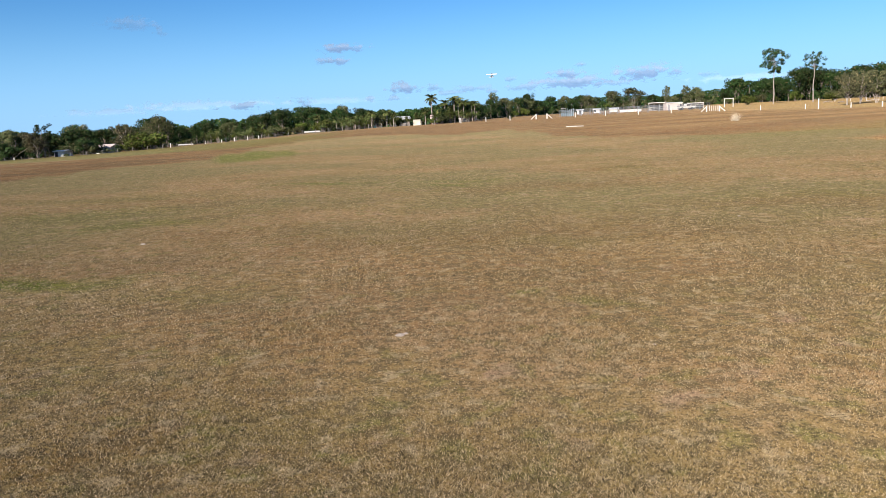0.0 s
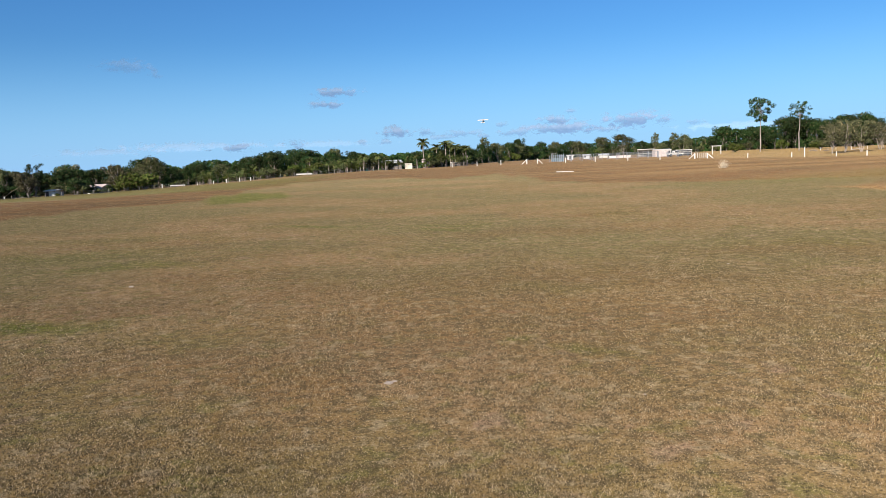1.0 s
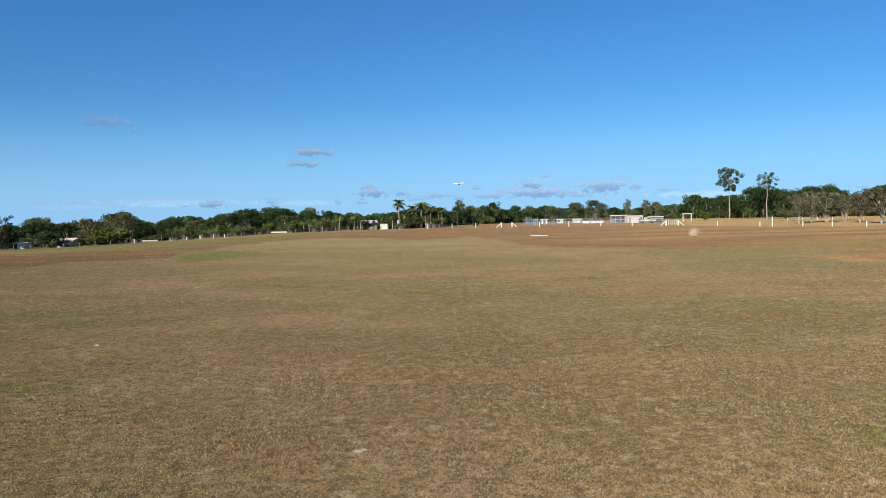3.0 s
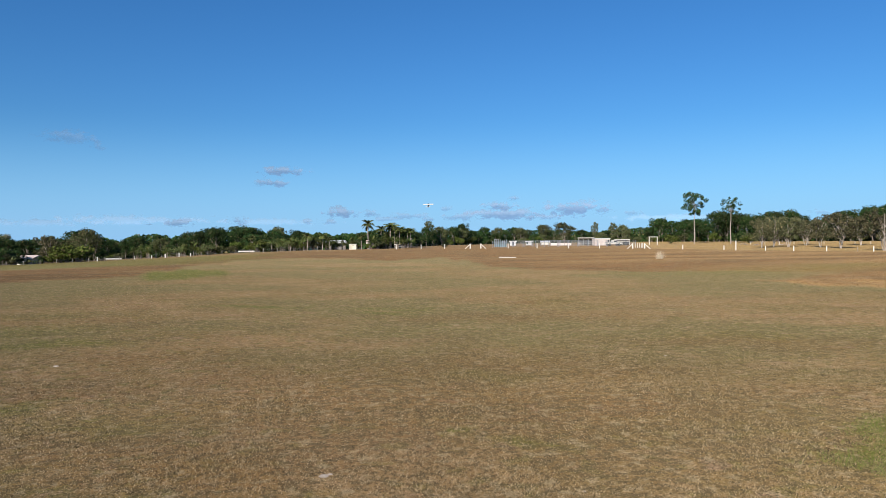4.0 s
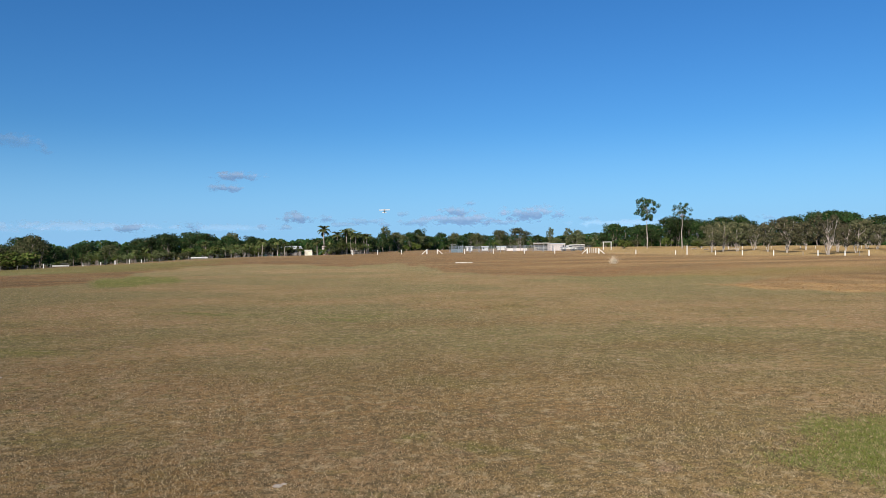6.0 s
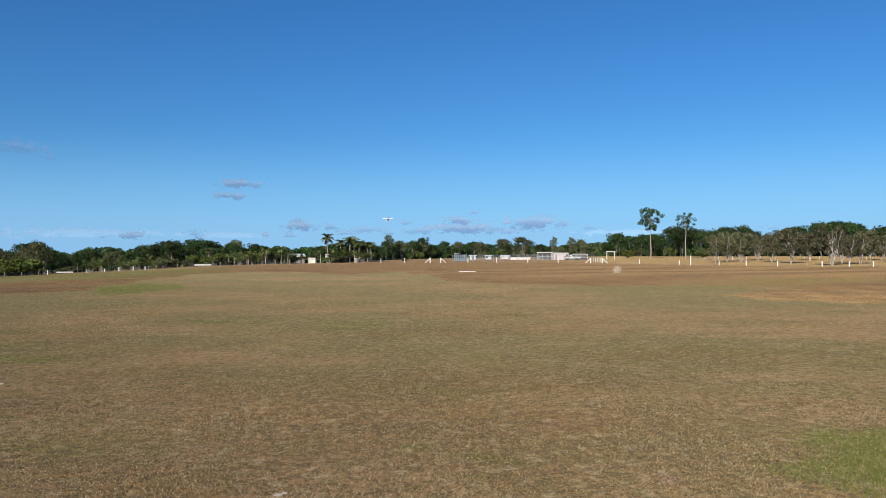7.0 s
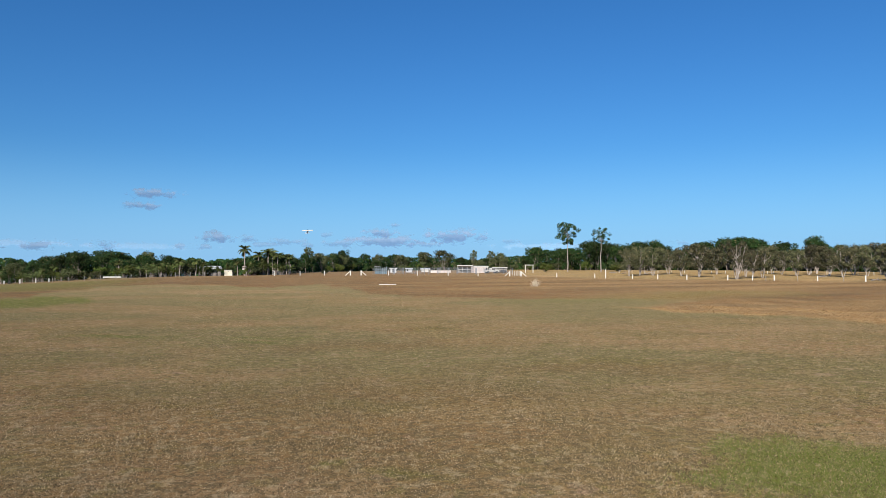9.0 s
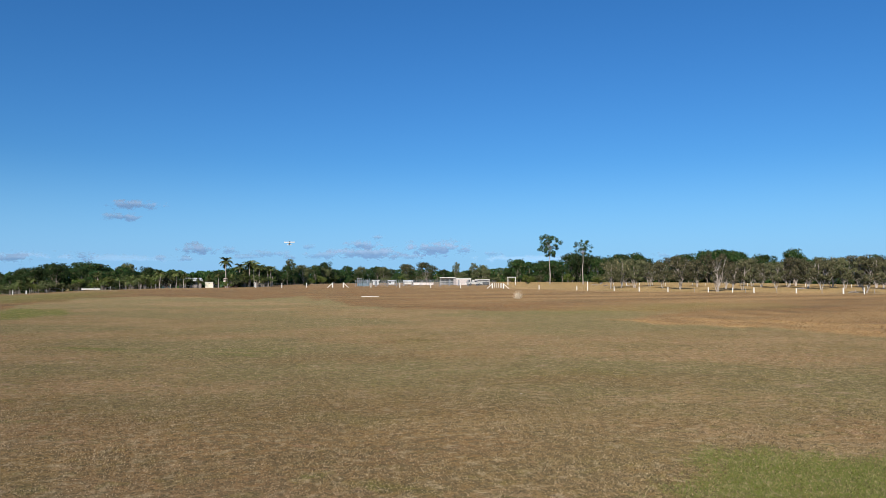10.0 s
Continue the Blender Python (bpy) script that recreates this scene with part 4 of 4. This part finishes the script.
house("garden_house", -3.2, 222, 5.0, 5, 1.9, 0.8, M_GREYWOOD, M_ROOF, "timber house with a pale sheet roof behind palms", 6, ((-2.8, -1.4, 0.8, 1.9, "window"), (0.2, 1.8, 0.8, 1.9, "window")))
house("garden_shed", -1.96, 213, 2.0, 2.0, 1.4, 0.1, M_CREAM, M_CREAM, "small cream shed beside the palms", 0, ((-0.9, -0.75, 0.9, 1.2, "window"),), eave=0.05)
house("teal_shed", -4.9, 213, 2.0, 2.0, 1.8, 0.35, M_TEAL, M_ROOF, "teal garden shed with a pale roof among palms", 10, ((-0.5, 0.3, 0.0, 1.5, "door"),))
house("brick_house", -0.1, 226, 6.0, 5, 1.7, 0.9, M_BRICK, M_ROOF_PINK, "brick house half hidden behind palms", 0, ((-2, -0.8, 0.6, 1.4, "window"),))
house("white_shed", 10.14, 262, 2.0, 2.5, 1.4, 0.2, M_SHEDWALL, M_ROOF, "white shed beyond the horse yards", 0, ((-0.4, 0.4, 0, 1.4, "door"),))
house("white_shed", 11.33, 272, 2.1, 2.5, 1.25, 0.2, M_SHEDWALL, M_ROOF, "white shed beyond the horse yards", 0, ((-0.9, -0.2, 0.4, 1.1, "window"),))
house("white_shed", 12.56, 285, 3.0, 3, 0.9, 0.5, M_WHITE, M_ROOF, "low white shed beyond the horse yards", 0, ())
house("stable", 16.66, 238, 4.6, 4.0, 2.05, 0.12, M_PINK, M_ROOF, "long faded pink stable block with a low roof", 14, ((1.5, 2.1, 0.0, 1.75, "door"),), eave=0.12)


def open_shelter(b, r, wide, deep, height, bays, label, turn=0.0):
    """A lean-to: posts, a sheet roof that falls to the back, a back wall, rails across the bays."""
    root = tagged(new("open_shelter"), label, "shelter")
    root.matrix_basis = Matrix.LocRotScale(place(b, r), Euler((0, 0, radians(-b + turn))), None)
    for i in range(bays + 1):
        x = -wide / 2 + wide * i / bays
        part("post", block("post", x - 0.06, x + 0.06, -deep / 2, -deep / 2 + 0.12, -0.4, height, M_WHITE), root)
    part("back_wall", block("back_wall", -wide / 2, wide / 2, deep / 2 - 0.08, deep / 2, -0.4, height - 0.45, M_GREYWOOD), root)
    bm = bmesh.new()
    bar(bm, (0, -deep / 2 - 0.3, height + 0.08), (0, deep / 2 + 0.2, height - 0.37), wide + 0.4, 0.06)
    part("roof", bm_mesh("roof", bm, M_ROOF), root)
    part("fascia", block("fascia", -wide / 2 - 0.2, wide / 2 + 0.2, -deep / 2 - 0.36, -deep / 2 - 0.31, height - 0.05, height + 0.13, M_WHITE), root)
    for i in range(bays):
        x0, x1 = -wide / 2 + wide * i / bays + 0.07, -wide / 2 + wide * (i + 1) / bays - 0.07
        for z in (0.5, 1.0):
            part("rail", block("rail", x0, x1, -deep / 2 + 0.02, -deep / 2 + 0.08, z, z + 0.09, M_WHITE), root)


open_shelter(15.55, 244, 4.6, 3.5, 2.3, 3, "open-fronted stable with white posts and pale roof")
open_shelter(18.2, 244, 4.4, 3.0, 1.6, 4, "low open horse shelter with rails")
open_shelter(1.52, 214, 2.2, 2.0, 1.05, 2, "small open garden shelter under the palms")


def arena_wall(b0, b1, r, height):
    """A low boarded arena side: posts with kickboards between."""
    root = tagged(new("arena_wall"), "low faded pink boarded side of a riding arena", "arena wall")
    a, c = place(b0, r), place(b1, r)
    d = c - a
    root.matrix_basis = Matrix.LocRotScale(a, Euler((0, 0, math.atan2(d.y, d.x))), None)
    ln = math.hypot(d.x, d.y)
    bays = max(2, round(ln / 2.2))
    for i in range(bays + 1):
        x = ln * i / bays
        part("post", block("post", x - 0.05, x + 0.05, -0.05, 0.05, -0.4, height + 0.35, M_GREYWOOD), root)
    for i in range(bays):
        part("board", block("board", ln * i / bays + 0.06, ln * (i + 1) / bays - 0.06, -0.03, 0.03, -0.2, height, M_PINK), root)


arena_wall(12.95, 14.5, 250, 0.75)


def utility_vehicle(b, r, turn):
    """A white ute: cab with glass, tray, wheels."""
    root = tagged(new("utility_vehicle"), "white utility vehicle parked beside the stables", "car")
    root.matrix_basis = Matrix.LocRotScale(place(b, r), Euler((0, 0, radians(-b + turn))), None)
    bm = bmesh.new()
    box(bm, -2.3, 2.3, -0.85, 0.85, 0.45, 0.98)
    part("body", bm_mesh("body", bm, M_WHITE, 0.08), root)
    bm = bmesh.new()
    box(bm, -0.5, 1.1, -0.78, 0.78, 0.97, 1.6)
    for v in bm.verts:
        if v.co.z > 1.5:
            v.co.x = 0.3 + (v.co.x - 0.3) * 0.68
    cab = part("cab", bm_mesh("cab", bm, M_WHITE, 0.05), root)
    part("side_window", block("side_window", -0.15, 0.75, -0.80, -0.76, 1.1, 1.48, M_GLASS), cab)
    part("side_window", block("side_window", -0.15, 0.75, 0.76, 0.80, 1.1, 1.48, M_GLASS), cab)
    part("tray", block("tray", -2.25, -0.55, -0.84, 0.84, 0.985, 1.15, M_STEEL, 0.02), root)
    for x in (-1.45, 1.45):
        for y in (-0.8, 0.8):
            bm = bmesh.new()
            bmesh.ops.create_cone(bm, cap_ends=True, segments=18, radius1=0.36, radius2=0.36, depth=0.24, matrix=pose(x, y, 0.36, 90))
            tyre = part("wheel", bm_mesh("wheel", bm, M_RUBBER, 0.03), root)
            bm = bmesh.new()
            bmesh.ops.create_cone(bm, cap_ends=True, segments=14, radius1=0.2, radius2=0.2, depth=0.26, matrix=pose(x, y, 0.36, 90))
            part("rim", bm_mesh("rim", bm, M_STEEL), tyre)


utility_vehicle(17.55, 226, 25)


def log(b, r, length, turn, seed):
    """A fallen bleached limb with a broken fork."""
    g = np.random.default_rng(seed)
    root = tagged(new("fallen_log"), "bleached fallen limb lying in the paddock", "log", group="fallen limbs")
    limbs = [(bend((-length / 2, 0, 0.1), (length / 2, 0.2, 0.22), g, 5, 0.03), [0.13, 0.12, 0.1, 0.08, 0.04]), (bend((0.1, 0, 0.15), (length * 0.3, 0.5, 0.75), g, 4, 0.05), [0.07, 0.06, 0.04, 0.02]), (bend((-0.4, 0, 0.15), (-0.1, -0.5, 0.6), g, 3, 0.05), [0.05, 0.04, 0.02])]
    part("limb", limbs_mesh("limb", limbs, M_PALE_BARK), root)
    root.matrix_basis = Matrix.LocRotScale(place(b, r), Euler((0, 0, radians(turn))), None)


for i, (b, r, ln, turn) in enumerate(((43.75, 158, 3.2, 10), (27.4, 225, 3.0, 30), (29.2, 228, 3.4, -10), (40.6, 190, 2.6, 5), (26.6, 235, 2.6, 0), (-28.6, 236, 2.4, 20))):
    log(b, r, ln, turn, i)


def far_fence():
    """White posts of the next paddock's fence."""
    root = tagged(new("fence"), "far paddock fence of small white posts", "fence")
    mesh = fence_post("post", 0.85, 0.13, M_WHITE, "")
    line = []
    for i in range(22):
        b = 27.0 + i * 0.92
        at = place(b, 238 - i * 1.2)
        line.append(at)
        part("post", mesh, root, "", Matrix.LocRotScale(at, Euler((0, 0, radians(-b))), None))
    for z in (0.5, 0.9):
        bm = bmesh.new()
        for a, c in zip(line, line[1:]):
            bar(bm, a + Vector((0, 0, z)), c + Vector((0, 0, z)), 0.006)
        part("wire", bm_mesh("wire", bm, M_STEEL), root)


far_fence()


def horse_stall(b, r):
    """A tall stall of blue-grey pipe: uprights, rails, half-height sheeting and a small roof."""
    root = tagged(new("horse_stall"), "blue-grey steel horse stall with open pipe sides", "horse stall")
    root.matrix_basis = Matrix.LocRotScale(place(b, r), Euler((0, 0, radians(-b))), None)
    for y in (-0.9, 0.9):
        for i in range(7):
            x = -1.6 + i * 0.535
            part("upright", block("upright", x - 0.045, x + 0.045, y - 0.045, y + 0.045, -0.3, 1.95 + 0.2 * (i % 3 == 0), M_STALL), root)
        for z in (0.95, 1.3, 1.65):
            part("rail", block("rail", -1.6, 1.6, y - 0.1, y - 0.05, z - 0.025, z + 0.025, M_STALL), root)
        part("sheet", block("sheet", -1.55, 1.55, y + 0.05, y + 0.065, 0.1, 0.9, M_BLUE), root)
    part("roof", block("roof", -1.7, -0.3, -1.0, 1.0, 2.155, 2.2, M_ROOF), root)


horse_stall(9.2, 208)


def yard_panel():
    """A steel yard panel: two uprights and five rails."""
    root = tagged(new("yard_panel"), "galvanised steel horse yard panel", "yard panel", group="horse yard panels")
    for x in (0.04, 2.56):
        part("upright", block("upright", x - 0.04, x + 0.04, -0.04, 0.04, -0.2, 1.75, M_STEEL), root)
    for z in (0.35, 0.7, 1.05, 1.38, 1.7):
        part("rail", block("rail", 0.085, 2.515, -0.025, 0.025, z - 0.02, z + 0.02, M_STEEL), root)
    return root


panel, panel_used = yard_panel(), False
for b0, b1, r0, r1 in ((8.6, 12.6, 200, 204), (12.8, 19.2, 206, 214), (9.5, 18.5, 228, 230)):
    a, c = place(b0, r0), place(b1, r1)
    d = c - a
    n = int(math.hypot(d.x, d.y) / 2.6)
    for i in range(n):
        at = a + d * (i / n)
        at.z = float(land(at.x, at.y))
        m = Matrix.LocRotScale(at, Euler((0, 0, math.atan2(d.y, d.x))), None)
        if panel_used:
            copy_thing(panel, m)
        else:
            panel.matrix_basis, panel_used = m, True


def portal(b, r):
    """A white gate frame: two uprights and a crossbeam."""
    root = tagged(new("gate_frame"), "white-painted timber gate frame in the paddock", "gate frame")
    root.matrix_basis = Matrix.LocRotScale(place(b, r), Euler((0, 0, radians(-b + 15))), None)
    for x in (-1.2, 1.2):
        part("upright", block("upright", x - 0.1, x + 0.1, -0.1, 0.1, -0.4, 2.3, M_WHITE, 0.01), root)
    part("crossbeam", block("crossbeam", -1.4, 1.4, -0.1, 0.1, 2.304, 2.5, M_WHITE, 0.01), root)


portal(20.4, 236)


# ---- the field ----
def marker_board():
    root = tagged(new("marker_board"), "white board lying on the turf", "board")
    a, c = Vector((14.1, 88.1, 0)), Vector((16.0, 87.5, 0))
    root.matrix_basis = Matrix.LocRotScale((a.x, a.y, float(land(15, 87.8))), Euler((0, 0, math.atan2(c.y - a.y, c.x - a.x))), None)
    part("plank", block("plank", 0, 1.3, -0.1, 0.1, -0.02, 0.075, M_WHITE, 0.01), root)
    part("plank", block("plank", 1.32, 2.0, -0.09, 0.09, -0.02, 0.055, M_WHITE, 0.01), root)


marker_board()


def grass_tuft(at, size, seed):
    g = np.random.default_rng(seed)
    n = 170
    a, t = g.uniform(0, 2 * np.pi, n), g.uniform(0, 1.25, n)
    h = size * g.uniform(0.5, 1.1, n)
    bx, by = g.normal(size=n) * size * 0.13, g.normal(size=n) * size * 0.13
    tip = np.stack([bx + np.cos(a) * np.sin(t) * h, by + np.sin(a) * np.sin(t) * h, np.cos(t) * h], 1)
    v = np.stack([np.stack([bx - 0.015, by, 0 * bx - 0.02], 1), np.stack([bx + 0.015, by, 0 * bx - 0.02], 1), tip], 1).reshape(-1, 3)
    ob = new("grass_tuft", raw_mesh("grass_tuft", v, np.arange(3 * n).reshape(n, 3), M_STRAW))
    ob.location = at
    return tagged(ob, "clump of tall bleached dry grass", "grass clump")


M_TUFT = foliage("bleached_grass", (0.56, 0.44, 0.26), (0.72, 0.59, 0.38), (0.78, 0.66, 0.45), 0.2, 0.35)
grass_tuft((29.5, 77.4, float(land(29.5, 77.4))), 0.95, 3)


def stone(x, y, size, seed):
    g = np.random.default_rng(seed)
    bm = bmesh.new()
    bmesh.ops.create_icosphere(bm, subdivisions=2, radius=size)
    for v in bm.verts:
        v.co = Vector((v.co.x * 1.3, v.co.y, v.co.z * 0.5)) * float(g.uniform(0.8, 1.15))
    ob = new("stone", bm_mesh("stone", bm, M_STONE))
    ob.location = (x, y, float(land(x, y)) + size * 0.3)
    return tagged(ob, "pale stone lying in the short grass", "stone", group="stones in the lawn")


for i, (x, y, s) in enumerate(((-0.40, 5.28, 0.026), (-0.36, 5.33, 0.015), (-4.4, 10.7, 0.028), (1.3, 4.78, 0.010), (4.1, 10.6, 0.016))):
    stone(x, y, s, i)

gx, gy, gr = sector(300, 3, 24, 1.3, rng)
litter = blades("dry_litter", gx, gy, rng.uniform(0.005, 0.015, 300), rng.uniform(0.01, 0.022, 300) * np.clip(gr / 9, 0.5, 2), M_TUFT, rng, 1.5)
tagged(litter, "pale dead leaves and flecks strewn on the lawn", "leaf litter", kind="stuff")


def model_plane():
    """A high-wing model aircraft in flight, a metre across, seen from behind."""
    root = tagged(new("model_aircraft"), "white high-wing radio-controlled model aircraft in flight", "model aircraft")
    at = place(3.75, 60)
    root.matrix_basis = Matrix.LocRotScale((at.x, at.y, EYE_Z + 72 * 60 / UNIT), Euler((radians(24), radians(-1), radians(-8))), (0.88, 0.88, 0.88))
    bm = bmesh.new()
    box(bm, -0.48, 0.48, -0.11, 0.11, 0.10, 0.13)
    for v in bm.verts:
        v.co.y *= 0.8 if abs(v.co.x) > 0.4 else 1
    part("wing", bm_mesh("wing", bm, M_WHITE, 0.01), root)
    bm = bmesh.new()
    for y, w, h in ((-0.48, 0.02, 0.03), (-0.1, 0.05, 0.07), (0.22, 0.055, 0.08), (0.34, 0.04, 0.05)):
        for x, z in ((-w, -h), (w, -h), (w, h), (-w, h)):
            bm.verts.new((x, y, z + 0.02))
    bm.verts.ensure_lookup_table()
    for i in range(3):
        for s in range(4):
            bm.faces.new([bm.verts[k] for k in (i * 4 + s, i * 4 + (s + 1) % 4, i * 4 + 4 + (s + 1) % 4, i * 4 + 4 + s)])
    bm.faces.new([bm.verts[k] for k in (0, 3, 2, 1)])
    bm.faces.new([bm.verts[k] for k in (12, 13, 14, 15)])
    part("fuselage", bm_mesh("fuselage", bm, M_RUBBER), root, "dark fuselage")
    part("tailplane", block("tailplane", -0.2, 0.2, -0.5, -0.38, 0.03, 0.045, M_WHITE, 0.004), root)
    part("fin", block("fin", -0.008, 0.008, -0.52, -0.4, 0.046, 0.2, M_WHITE, 0.003), root)
    part("propeller", block("propeller", -0.11, 0.11, 0.345, 0.355, 0.01, 0.03, M_RUBBER), root)
    for x in (-0.12, 0.12):
        bm = bmesh.new()
        bar(bm, (x * 0.3, 0.15, -0.04), (x, 0.15, -0.13), 0.012)
        leg = part("undercarriage_leg", bm_mesh("undercarriage_leg", bm, M_STEEL), root)
        bm = bmesh.new()
        bmesh.ops.create_cone(bm, cap_ends=True, segments=14, radius1=0.04, radius2=0.04, depth=0.025, matrix=pose(x, 0.15, -0.14, 0, 90))
        part("wheel", bm_mesh("wheel", bm, M_RUBBER), leg)


model_plane()


# ---- clouds: thin, far and flat ----
def cloud_material(name, base, top):
    m, nt, bsdf = nodes_of(name)
    co = node(nt, "ShaderNodeTexCoord").outputs["Generated"]
    pos = node(nt, "ShaderNodeNewGeometry").outputs["Position"]
    away = node(nt, "ShaderNodeVectorMath", Vector=co)
    away.operation = "SUBTRACT"
    away.inputs[1].default_value = (0.5, 0.5, 0.5)
    flat = node(nt, "ShaderNodeVectorMath", Vector=away.outputs[0])
    flat.operation = "MULTIPLY"
    flat.inputs[1].default_value = (2, 0, 2)
    ln = node(nt, "ShaderNodeVectorMath", Vector=flat.outputs[0])
    ln.operation = "LENGTH"
    squash = node(nt, "ShaderNodeVectorMath", Vector=pos)
    squash.operation = "MULTIPLY"
    squash.inputs[1].default_value = (1, 1, 1.7)
    puff = noise_at(nt, squash.outputs[0], 0.022, 7, 0.62)
    body = times(nt, times(nt, times(nt, puff, 2.6), 0.58, "SUBTRACT"), ln.outputs["Value"], "SUBTRACT")
    alpha = times(nt, ramp(nt, body, -0.05, 0.5), attribute(nt, "cover", "Fac"))
    sep = node(nt, "ShaderNodeSeparateXYZ", Vector=co).outputs["Z"]
    # shading put into the colour: darker underside, paler top, broken by the noise
    col = mix(nt, ramp(nt, times(nt, sep, times(nt, puff, 0.5), "ADD"), 0.62, 0.95), base, top)
    nt.links.new(col, bsdf.inputs["Base Color"])
    bsdf.inputs["Roughness"].default_value = 1.0
    bsdf.inputs["Specular IOR Level"].default_value = 0.0
    nt.links.new(alpha, bsdf.inputs["Alpha"])
    return m


M_CLOUD = cloud_material("cloud", (0.128, 0.205, 0.33), (0.265, 0.355, 0.49))
M_CIRRUS = cloud_material("thin_cloud", (0.34, 0.48, 0.64), (0.40, 0.53, 0.68))


def cloud(b, e, w, h, density, material=M_CLOUD):
    r = 3800.0
    k = r / UNIT
    n = 6
    xs, zs = np.meshgrid(np.linspace(-0.5, 0.5, n), np.linspace(-0.5, 0.5, n))
    co = np.stack([xs * w * k, (0.25 - xs ** 2 - zs ** 2) * h * k * 0.5, zs * h * k], -1).reshape(-1, 3)
    q = [(i * n + j, i * n + j + 1, (i + 1) * n + j + 1, (i + 1) * n + j) for i in range(n - 1) for j in range(n - 1)]
    me = raw_mesh("cloud", co, q, material, True)
    me.attributes.new("cover", "FLOAT", "POINT").data.foreach_set("value", np.full(len(co), density, np.float32))
    ob = new("cloud", me)
    a = radians(b)
    ob.matrix_basis = Matrix.LocRotScale((r * math.sin(a), r * math.cos(a), EYE_Z + e * k), Euler((0, 0, -a)), None)
    ob.visible_shadow = False
    tagged(ob, "small thin grey-white cloud low in the sky", "cloud", group="clouds", kind="structure")


for row in ((-21.5, 178, 110, 34, 0.35), (-19.6, 164, 40, 20, 0.3), (-7.1, 132, 110, 24, 0.9), (-7.9, 111.5, 95, 20, 0.8), (-2.6, 60, 80, 30, 0.9), (-0.6, 59, 40, 18, 0.7), (-14.3, 42, 56, 24, 0.7), (-10.2, 45, 54, 20, 0.6), (5.2, 66, 40, 14, 0.5),
            (9.0, 70, 78, 24, 0.9), (9.7, 56, 200, 32, 0.9), (14.8, 65, 160, 40, 0.95), (10.3, 83.5, 36, 12, 0.7), (2.2, 54, 90, 20, 0.5), (-5.3, 45, 30, 14, 0.5), (6.3, 52, 100, 24, 0.6), (18.9, 56, 50, 12, 0.45), (-3.6, 44, 36, 12, 0.5),
            (-17.5, 47, 360, 22, 0.5, M_CIRRUS), (-23, 41, 240, 16, 0.45, M_CIRRUS), (-8, 44, 300, 16, 0.35, M_CIRRUS), (22, 46, 300, 18, 0.35, M_CIRRUS), (-16.3, 39, 22, 8, 0.6), (0.8, 48, 60, 12, 0.45), (12.2, 50, 120, 14, 0.5), (31.5, 50, 46, 14, 0.3), (3.9, 48, 40, 12, 0.6)):
    cloud(*row)
